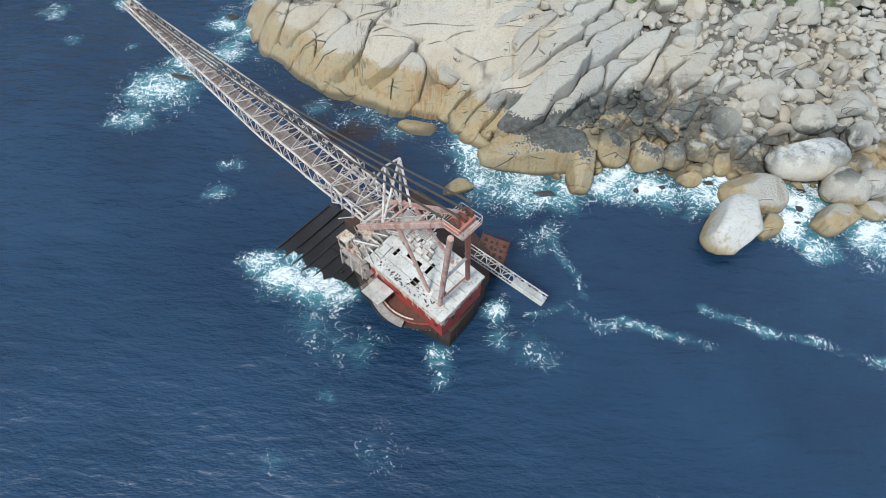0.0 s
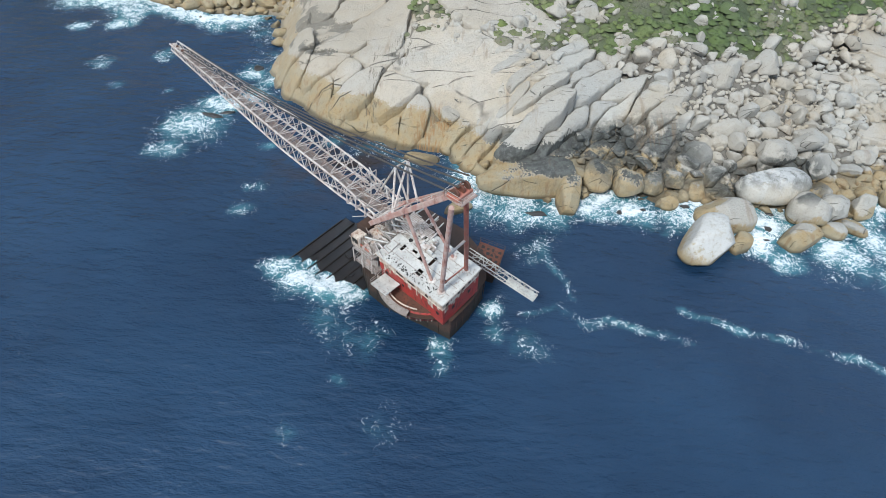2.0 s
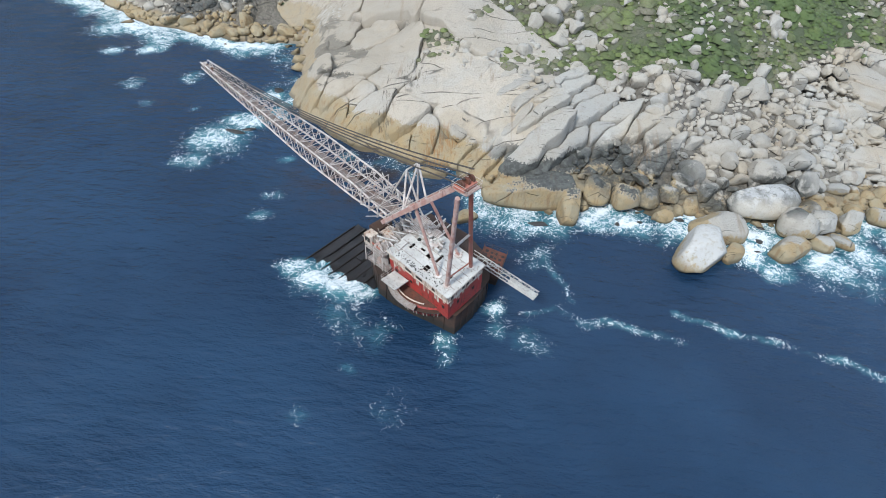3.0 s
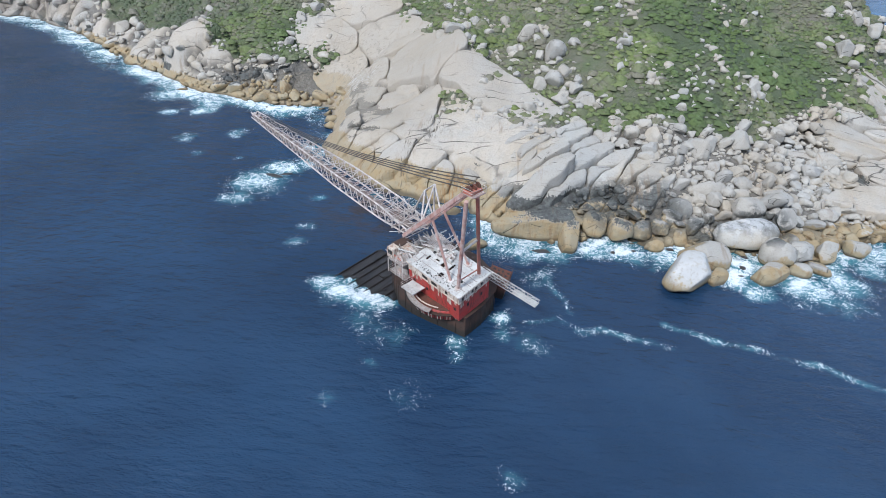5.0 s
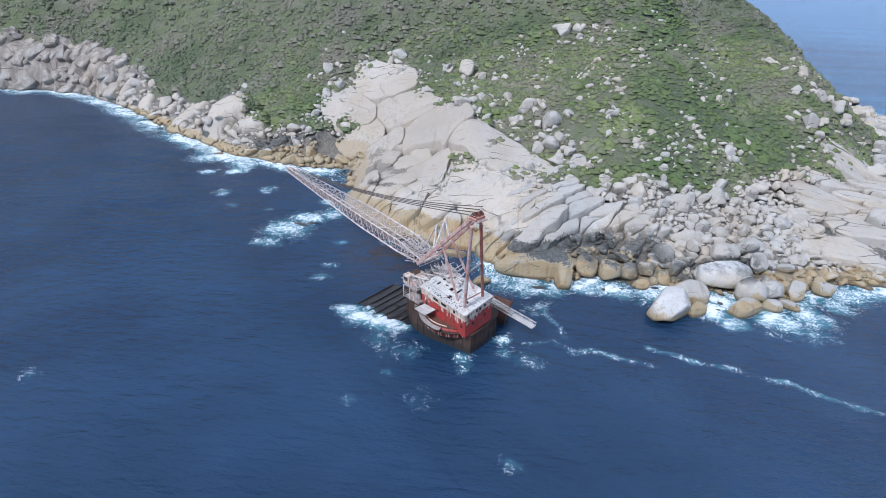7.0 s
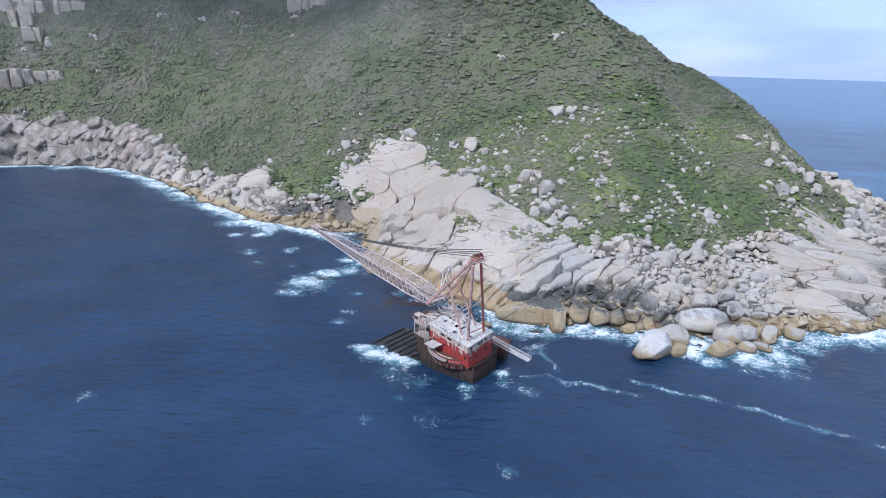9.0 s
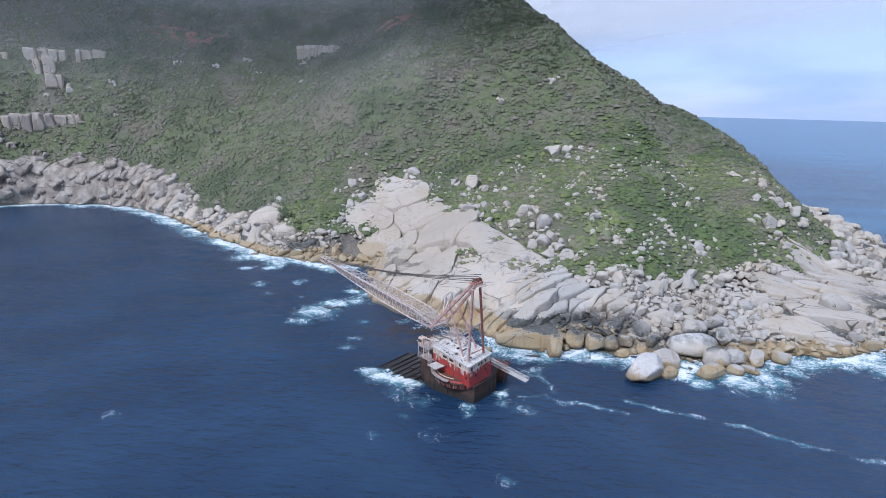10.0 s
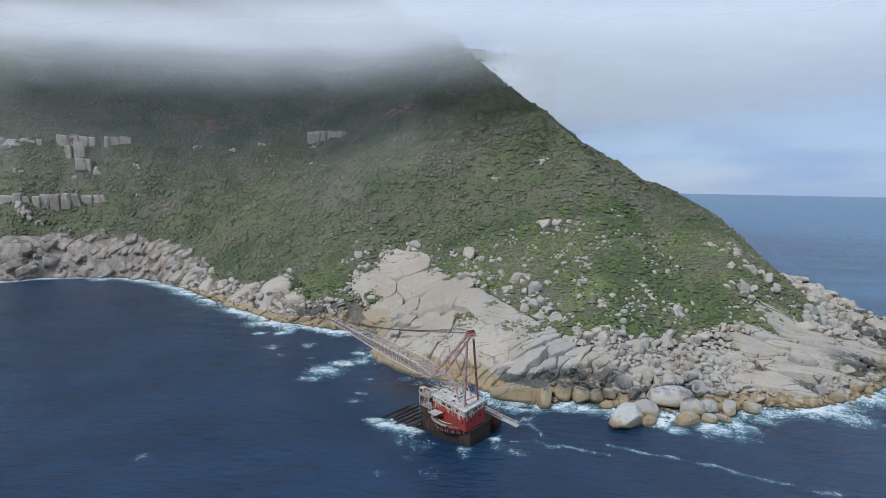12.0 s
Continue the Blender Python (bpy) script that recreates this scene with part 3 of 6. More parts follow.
STREAK = [(12, 40), (17, 42.5), (21.4, 38.8), (25.8, 39.8), (31.4, 38.1), (37.7, 36.6)]
STREAK_FAR = [(38, 42.5), (40.8, 41.7), (46, 38.9), (52.6, 38.4), (57.7, 36.4), (62.7, 34.8), (74, 29), (90, 24)]
RILL = [(14, 56), (17, 51), (19.4, 47.8), (20, 44)]
BOIL = [(-61, 90, 8, 0.82), (-57, 99, 5.5, 0.85), (-51, 104, 5, 0.7), (-48, 111, 4.5, 0.8), (-63, 80, 5, 0.55), (-22, 44.0, 4.2, 0.95), (-27, 46.2, 4.2, 0.95), (-18.5, 43.0, 3.4, 0.9), (-31, 48.5, 3.2, 0.85), (-25, 50, 3, 0.8),
        (-17, 42.5, 2.8, 0.95), (-31, 47, 2.5, 0.8), (-2, 32.5, 2.4, 0.75), (-1.5, 29.5, 2.2, 0.45), (6, 40, 2.3, 0.9), (6.5, 36, 3, 0.5), (5, 72, 3.5, 0.95), (12.8, 65, 5, 0.8),
        (20, 66, 4, 0.8), (30, 70, 5, 1.0), (36, 66, 4, 0.8), (42, 66, 4, 0.9), (57, 61, 5, 1.1), (60, 66, 5, 1.15), (66, 64, 4, 1.1), (72, 61, 4, 1.0), (34, 68, 4, 1.05), (26, 67, 4, 1.0), (47, 66, 3, 1.0), (61, 56, 4, 0.8), (71, 58, 6, 0.9), (80, 62, 6, 0.8), (78, 54, 5, 0.55), (90, 69, 5, 0.7),
        (14, 55, 4, 0.5), (12.5, 33.7, 4, 0.4), (-20, 37, 6, 0.4), (-14, 33, 4, 0.38), (-10, 19, 4, 0.33), (-22, 18, 2.5, 0.36), (-17, 26, 2, 0.4), (120, 74, 8, 0.7), (108, 74, 5, 0.6), (140, 92, 8, 0.8),
        (-118, 153, 8, 0.75), (-133, 168, 6, 0.8), (-100, 148, 7, 0.8), (-72, 142, 6, 0.75), (-95, 117, 4, 0.5), (-79, 122, 4, 0.5), (-203, 224, 8, 0.7), (-250, 250, 8, 0.85), (-285, 254, 10, 0.85), (-320, 248, 9, 0.8),
        (13, -3, 2.5, 0.36), (16, -6, 2.0, 0.34), (-42, 62, 2.5, 0.5), (-40, 70, 2, 0.5), (-85, 105, 3, 0.45), (-12, 80, 4, 0.45), (-28, 86, 3, 0.5), (215, 262, 9, 0.8), (205, 215, 8, 0.8), (180, 142, 7, 0.7)]


SURF = [(-110, 136, 4, 0.8), (-99, 139, 4.5, 0.9), (-92, 151, 4.5, 0.9), (-113, 152, 4, 0.75), (-75, 142, 4, 0.8), (-54, 114, 3.5, 0.85), (-94, 114, 2.5, 0.6), (-42, 83, 2, 0.6), (-43, 69, 1.8, 0.5), (-78, 119, 2.2, 0.6), (-72, 103, 1.8, 0.55), (-115, 153, 5, 0.8), (-99, 145, 5, 0.8), (-144, 183, 5, 0.7), (-80, 122, 3, 0.6), (-43, 83, 1.6, 0.5), (7, 6, 2.5, 0.42), (-86, 16, 3, 0.4)]


def near_line(x, y, line):
    best = np.full(x.shape, 1e9)
    for (ax, ay), (bx, by) in zip(line[:-1], line[1:]):
        dx, dy = bx - ax, by - ay
        t = np.clip(((x - ax) * dx + (y - ay) * dy) / (dx * dx + dy * dy), 0, 1)
        best = np.minimum(best, np.hypot(x - ax - t * dx, y - ay - t * dy))
    return best


def build_sea():
    xs = spaced([(-4900, 600), (-900, 40), (-330, 5), (-110, 1.5), (-70, 0.95), (95, 0.95), (160, 2), (400, 10), (900, 60), (4900, 600)])
    ys = spaced([(-700, 80), (-130, 8), (-20, 1.5), (28, 0.9), (112, 0.9), (150, 1.6), (270, 2.2), (400, 10), (900, 60), (4900, 600)])
    x, y, faces = sheet("sea", xs, ys)
    _, d = land(x, y, False)
    wx, wy = x + 2.4 * fbm(x / 5, y / 5, 3, 61), y + 2.4 * fbm(x / 5, y / 5, 3, 71)
    surf = 0.98 * smooth01(d, -13 - 7 * fbm(x / 17, y / 17, 2, 85) - 5 * smooth01(x, -90, -150), -0.5) * (0.5 + 0.9 * (0.5 + fbm(x / 8, y / 8, 3, 81)))
    surf = surf * (0.3 + 0.7 * smooth01(x, -5, 8) + 0.6 * smooth01(x, -52, -62))
    foam = np.clip(surf, 0, 0.92)
    for cx, cy, r, s in BOIL + SURF:
        foam = np.maximum(foam, s * np.exp(-((wx - cx) ** 2 + (wy - cy) ** 2) / (r * r)))
    for line, width, s in ((STREAK, 1.0, 0.5), (STREAK_FAR, 1.1, 0.56), (RILL, 1.0, 0.5)):
        foam = np.maximum(foam, (s - 0.06 + 0.5 * fbm(x / 4.5, y / 4.5, 2, 131)) * np.exp(-(near_line(wx * 0.6 + x * 0.4, wy * 0.6 + y * 0.4, line) / width) ** 2))
    # Brown patch in the water beside the boom.
    brown_patch = np.exp(-((x + 24) / 13) ** 2 - ((y - 78) / 10) ** 2)
    z = 0.2 * fbm(x / 5, y / 3.4, 3, 91) + 0.4 * fbm(x / 22, y / 14, 2, 95) + 0.25 * np.clip(foam, 0, 1)
    far = smooth01(np.hypot(x, y - 60), 250, 500)
    z = z * (1 - far) + 40 * np.clip((np.hypot(x, y) - 900) / 4000, 0, 1)
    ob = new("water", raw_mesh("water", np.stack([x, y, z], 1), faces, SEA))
    vertex_float(ob.data, "foam", foam)
    vertex_float(ob.data, "brown_patch", np.clip(brown_patch, 0, 1))
    return tagged(ob, "dark blue ocean with white surf along the rocks", "sea", kind="structure")


def ground_height(x, y):
    """Height of the ground sheet itself."""
    xs, ys, z = WORLD["grid"]
    i = np.clip(np.searchsorted(xs, x) - 1, 0, len(xs) - 2)
    j = np.clip(np.searchsorted(ys, y) - 1, 0, len(ys) - 2)
    u, v = (x - xs[i]) / (xs[i + 1] - xs[i]), (y - ys[j]) / (ys[j + 1] - ys[j])
    return (z[j, i] * (1 - u) + z[j, i + 1] * u) * (1 - v) + (z[j + 1, i] * (1 - u) + z[j + 1, i + 1] * u) * v


build_ground()
build_sea()


def build_cloud():
    """A flat-bottomed bank of cloud lying against the hill, as layers of thin vapour, and a sheet that imitates haze.
    """
    xs, ys = np.linspace(-1100, 900, 140), np.linspace(150, 1150, 80)
    x, y, faces = sheet("cloud", xs, ys)
    verts, quads, cover = [], [], []
    rising = [(152, 0.13), (165, 0.22), (179, 0.34), (194, 0.5), (210, 0.85)]
    fade = smooth01(y + 50 * fbm(x / 130, y / 130, 3, 150), 190, 360) * smooth01(x + 0.35 * y, 820, 380) * smooth01(y, 1140, 950) * smooth01(x, -1090, -900)
    for k, (height, thick) in enumerate(rising):
        lift = 0.0 * x
        verts.append(np.stack([x, y, height + lift], 1))
        quads.append(faces + k * len(x))
        gap = height + lift - land(x, y)[0]
        thin = 0.06 + 0.94 * smooth01(gap + 16 * fbm(x / 40, y / 40, 3, 160 + k), -2, 60)
        cover.append(thick * thin * fade)
    ground = land(x, y, False)[0]
    # Added pale sheet just above the slope, imitating the haze before the hill.
    for k, (above, thick) in enumerate(((7, 0.24),)):
        verts.append(np.stack([x, y, ground + above], 1))
        quads.append(faces + (len(rising) + k) * len(x))
        haze = smooth01(ground + 22 * fbm(x / 90, y / 90, 2, 171 + k), 40, 130) * smooth01(x, 0, -120) * smooth01(y, 800, 600) * smooth01(ground, 20, 40)
        cover.append(thick * haze)
    quads = np.vstack(quads)
    quads = quads[np.concatenate(cover)[quads].max(1) > 0.004]
    ob = new("cloud_bank", raw_mesh("cloud_bank", np.vstack(verts), quads, cloud_material(1.0)))
    vertex_float(ob.data, "cover", np.concatenate(cover))
    return tagged(ob, "low grey cloud lying on the hilltop, with a thin sheet imitating haze over the slope", "cloud", kind="structure")


build_cloud()

# ---- rocks ----
def ball(level):
    bm = bmesh.new()
    bmesh.ops.create_icosphere(bm, subdivisions=level, radius=1.0)
    v = np.array([p.co[:] for p in bm.verts])
    f = np.array([[p.index for p in face.verts] for face in bm.faces])
    bm.free()
    return v, f


def rock_shape(seed, level, power=2.6, cuts=9, depth=(0.62, 0.92), rough=0.07):
    """A boulder: a rounded block, split along flat joints and worn."""
    rng = np.random.RandomState(seed)
    v, f = ball(level)
    r = (np.abs(v) ** power).sum(1) ** (-1.0 / power)
    p = v * r[:, None]
    for _ in range(cuts):
        n = rng.normal(size=3)
        n /= np.linalg.norm(n)
        over = np.maximum(0, p @ n - rng.uniform(*depth))
        p = p - over[:, None] * n
    for freq, amp in ((1.6, rough), (4.0, rough * 0.45), (9.0, rough * 0.2)):
        o = rng.uniform(0, 50, 3)
        bump = value_noise(p[:, 0] * freq + o[0] + p[:, 2] * 0.7 * freq, p[:, 1] * freq + o[1] + p[:, 2] * freq, seed)
        p = p * (1 + 2 * amp * bump)[:, None]
    return p, f


ROUND = [raw_mesh("boulder", *rock_shape(100 + k, 3, 2.5, 12, (0.5, 0.85), 0.04), GRANITE) for k in range(7)]
BLOCKS = [raw_mesh("boulder", *rock_shape(200 + k, 3, 4.0, 14, (0.5, 0.9), 0.03), GRANITE) for k in range(7)]
AWASH = [raw_mesh("boulder", *rock_shape(650 + k, 3, 3.4, 14, (0.5, 0.9), 0.06), WET_ROCK) for k in range(3)]
SMOOTH = [raw_mesh("boulder", *rock_shape(600 + k, 4, 2.7, 5, (0.72, 0.95), 0.03), GRANITE) for k in range(7)]
WHITENED = [raw_mesh("boulder", *rock_shape(seed, 4, 2.7, 7, (0.74, 0.95), 0.035), stone) for seed, stone in zip((600, 605), LIMED)]
SLABS = [raw_mesh("slab", *rock_shape(300 + k, 4, 9.0, 7, (0.72, 1.1), 0.028), GRANITE) for k in range(8)]


def rock(name, mesh, x, y, z, size, turn=(0, 0, 0), label="", group="", category="boulder"):
    ob = new(name, mesh)
    ob.matrix_world = Matrix.LocRotScale((x, y, z), Euler([radians(a) for a in turn]), size)
    return tagged(ob, label, category, group)


def seat(x, y):
    return float(land(x, y)[0][0])


# the rocks that stand out one by one: name, x, y, centre height, half sizes, turn, mesh
SHORE_LABEL = "sea-worn ochre granite boulder at the waterline"
rock("boulder", WHITENED[0], 46.1, 58.1, 2.4, (6.8, 4.1, 3.7), (0, 0, 46), "large white-limed boulder standing in the surf")
rock("boulder", SMOOTH[1], 53.0, 59.3, 0.8, (3.0, 1.9, 1.7), (0, 0, 50), SHORE_LABEL)
rock("boulder", SMOOTH[2], 52.1, 66.2, 1.4, (5.8, 3.8, 3.4), (0, 0, 0), SHORE_LABEL)
rock("boulder", SMOOTH[3], 64.7, 61.2, 1.2, (4.6, 2.7, 2.5), (0, 0, 22), SHORE_LABEL)
rock("boulder", SMOOTH[4], 68.6, 67.9, 2.6, (4.0, 3.8, 3.4), (0, 0, 60), SHORE_LABEL)
rock("boulder", BLOCKS[1], 74.4, 69.0, 2.8, (4.0, 3.2, 2.9), (0, 0, 60), SHORE_LABEL)
rock("boulder", WHITENED[1], 63.0, 73.1, 4.0, (7.6, 3.9, 3.5), (0, 0, 14), "broad grey boulder with a white-limed top")
rock("boulder", SMOOTH[6], 65.3, 81.2, 6.6, (4.2, 2.7, 2.5), (0, 0, 8), "pale grey boulder among rubble")
rock("boulder", BLOCKS[2], 73.3, 85.3, 8.0, (4.1, 2.6, 2.3), (0, 0, -18), "pale grey boulder among rubble")
rock("boulder", BLOCKS[4], 57.0, 87.8, 8.0, (4.5, 2.3, 2.0), (0, 0, 14), "pale grey boulder among rubble")
rock("boulder", SMOOTH[1], 49.3, 81.0, 5.0, (3.0, 3.0, 2.7), (0, 0, 0), "rounded grey boulder among rubble")
rock("boulder", SMOOTH[2], 54.4, 84.3, 6.6, (1.9, 1.5, 1.4), (0, 0, -10), "pale grey boulder among rubble")
rock("boulder", SMOOTH[3], 58.3, 84.3, 6.8, (2.1, 1.9, 1.7), (0, 0, 70), "pale grey boulder among rubble")
rock("boulder", SMOOTH[4], 62.5, 87.3, 7.4, (2.1, 1.6, 1.5), (0, 0, 40), "pale grey boulder among rubble")
rock("boulder", BLOCKS[5], 73.6, 78.5, 5.6, (3.8, 3.1, 2.8), (0, 0, 30), "broad grey boulder on the rocky shore")
rock("boulder", SMOOTH[0], 39.0, 73.7, 2.6, (2.9, 2.5, 2.2), (0, 0, 30), SHORE_LABEL)
rock("boulder", SMOOTH[6], 43.6, 75.2, 2.9, (2.5, 2.2, 2.0), (0, 0, 90), SHORE_LABEL)
rock("boulder", SMOOTH[5], 41.9, 69.6, 1.1, (1.9, 1.6, 1.5), (0, 0, 20), SHORE_LABEL)
rock("boulder", SMOOTH[4], 34.2, 73.9, 2.5, (3.7, 3.1, 2.8), (0, 0, 90), SHORE_LABEL)
rock("boulder", BLOCKS[3], 37.7, 78.4, 4.6, (2.9, 1.7, 1.5), (0, 0, 110), "broad grey boulder on the rocky shore")
rock("boulder", SMOOTH[2], 28.3, 75.2, 2.8, (4.0, 2.9, 2.6), (0, 0, 80), SHORE_LABEL)
rock("boulder", SMOOTH[3], 21.7, 69.2, 1.9, (5.0, 2.5, 2.6), (0, -24, 72), "ochre boulder with dark stains at the waterline")
rock("boulder", SMOOTH[1], 72.4, 63.9, 0.9, (2.4, 2.0, 1.8), (0, 0, 0), SHORE_LABEL)
rock("boulder", AWASH[0], 62.2, 68.5, 0.3, (1.1, 0.7, 0.7), (0, 0, -20), "small dark rock awash in white surf")
rock("boulder", AWASH[1], 60.1, 64.0, 0.2, (0.9, 0.8, 0.8), (0, 0, 0), "small dark rock awash in white surf")
rock("boulder", AWASH[2], 58.8, 60.9, 0.1, (0.9, 0.5, 0.5), (0, 0, 0), "small dark rock awash in white surf")
rock("boulder", ROUND[0], 71.0, 82.6, 8.2, (3.8, 2.6, 2.1), (0, 0, -10), "pale grey boulder among rubble")
rock("boulder", ROUND[5], 41.0, 69.3, 1.1, (1.7, 1.5, 1.6), (0, 0, 0), SHORE_LABEL)
rock("boulder", ROUND[6], -8.4, 81.0, 0.1, (4.0, 2.2, 1.3), (0, 0, -6), "low ochre rock awash beside the cliff foot")
rock("boulder", ROUND[0], -0.4, 65.4, 0.2, (3.4, 2.2, 1.7), (0, 0, 12), "low ochre rock awash beside the wreck")
rock("boulder", AWASH[0], -57.5, 93.2, 0.1, (3.4, 1.3, 1.0), (0, 0, -15), "dark rock awash in white surf")
rock("boulder", AWASH[1], -53.4, 116.5, -0.1, (1.5, 1.2, 1.1), (0, 0, 0), "dark rock awash in white surf")
rock("boulder", AWASH[0], -54.6, 95.0, 0.0, (2.2, 1.0, 0.8), (0, 0, 20), "dark rock awash in white surf")
rock("boulder", AWASH[1], -60.5, 92.2, -0.1, (1.8, 0.9, 0.7), (0, 0, -30), "dark rock awash in white surf")
rock("boulder", AWASH[2], 15.5, 65.2, -0.2, (2.6, 1.1, 0.8), (0, 0, 5), "dark rock awash in white surf")
rock("boulder", AWASH[0], 36.8, 68.0, 0.0, (1.3, 0.9, 0.7), (0, 0, 15), "dark rock awash in white surf")
rock("boulder", AWASH[1], 32.0, 67.0, -0.1, (1.0, 0.7, 0.6), (0, 0, 60), "dark rock awash in white surf")
rock("boulder", AWASH[2], 45.5, 69.5, 0.1, (1.2, 0.8, 0.7), (0, 0, 0), "dark rock awash in white surf")
rock("boulder", ROUND[3], -51.5, 131.5, 0.6, (3.2, 2.2, 1.8), (0, 0, 30), "ochre rock off the cliff foot")
rock("boulder", ROUND[5], 76.5, 65.5, 1.0, (3.4, 2.4, 2.0), (0, 0, -16), SHORE_LABEL)
rock("boulder", BLOCKS[5], 80.5, 70.0, 2.2, (3.2, 2.8, 2.9), (0, 10, 20), SHORE_LABEL)
rock("boulder", BLOCKS[6], 88.5, 74.0, 1.6, (3.4, 2.4, 2.4), (0, 0, -14), SHORE_LABEL)

# bedrock split by joints into blocks that lie side by side
JOINTED = [raw_mesh("slab", *rock_shape(500 + k, 4, 14.0, 6, (0.86, 1.3), 0.022), GRANITE) for k in range(10)]
FACES = [raw_mesh("slab", *rock_shape(520 + k, 4, 20.0, 6, (0.9, 1.3), 0.018), CLIFF) for k in range(6)]


def jointed(seed, box, strike, widths, lengths, thick, step, allowed, label, group, meshes=JOINTED, spin=6):
    """Rows of long blocks along one strike, their tops following the land."""
    rng = np.random.RandomState(seed)
    ax = np.array([math.cos(radians(strike)), math.sin(radians(strike))])
    bx = np.array([-ax[1], ax[0]])
    corners = np.array([(box[0], box[2]), (box[0], box[3]), (box[1], box[2]), (box[1], box[3])])
    a0, a1 = (corners @ ax).min(), (corners @ ax).max()
    b0, b1 = (corners @ bx).min(), (corners @ bx).max()
    b = b0
    while b < b1:
        wide = rng.uniform(*widths)
        a = a0 + rng.uniform(0, lengths[0])
        while a < a1:
            long = rng.uniform(*lengths)
            x, y = ax * (a + long / 2) + bx * (b + wide / 2)
            a += long
            z, d = land(x, y, False)
            if not (box[0] < x < box[1] and box[2] < y < box[3]) or not allowed(x, y, d[0]):
                continue
            e = 2.5
            zx, zy = land([x - e, x + e, x, x], [y, y, y - e, y + e], False)[0].reshape(2, 2)
            slope = Vector((-(zx[1] - zx[0]) / (2 * e), -(zy[1] - zy[0]) / (2 * e), 1.0))
            flat = math.hypot(slope.x, slope.y)
            if flat > 0.9:
                slope.x, slope.y = slope.x * 0.9 / flat, slope.y * 0.9 / flat
            up = (slope + Vector((rng.uniform(-0.1, 0.1), rng.uniform(-0.1, 0.1), 0))).normalized()
            turn = radians(strike + rng.uniform(-spin, spin))
            along = Vector((math.cos(turn), math.sin(turn), 0))
            along = (along - up * along.dot(up)).normalized()
            m = Matrix((along, up.cross(along), up)).transposed()
            ob = new("slab", meshes[rng.randint(len(meshes))])
            centre = Vector((x, y, z[0])) - up * (thick - rng.uniform(*step))
            ob.matrix_world = Matrix.LocRotScale(centre, m.to_quaternion(), (long / 2 * 1.08, wide / 2 * 1.14, thick))
            tagged(ob, label, "rock slab", group)
        b += wide


def clipped(poly, normal, limit):
    """The part of a convex polygon where normal . p <= limit."""
    out = []
    for p, q in zip(poly, np.roll(poly, -1, axis=0)):
        a, b = p @ normal - limit, q @ normal - limit
        if a <= 0:
            out.append(p)
        if (a < 0) != (b < 0) and a != b:
            out.append(p + (q - p) * a / (a - b))
    return np.array(out)


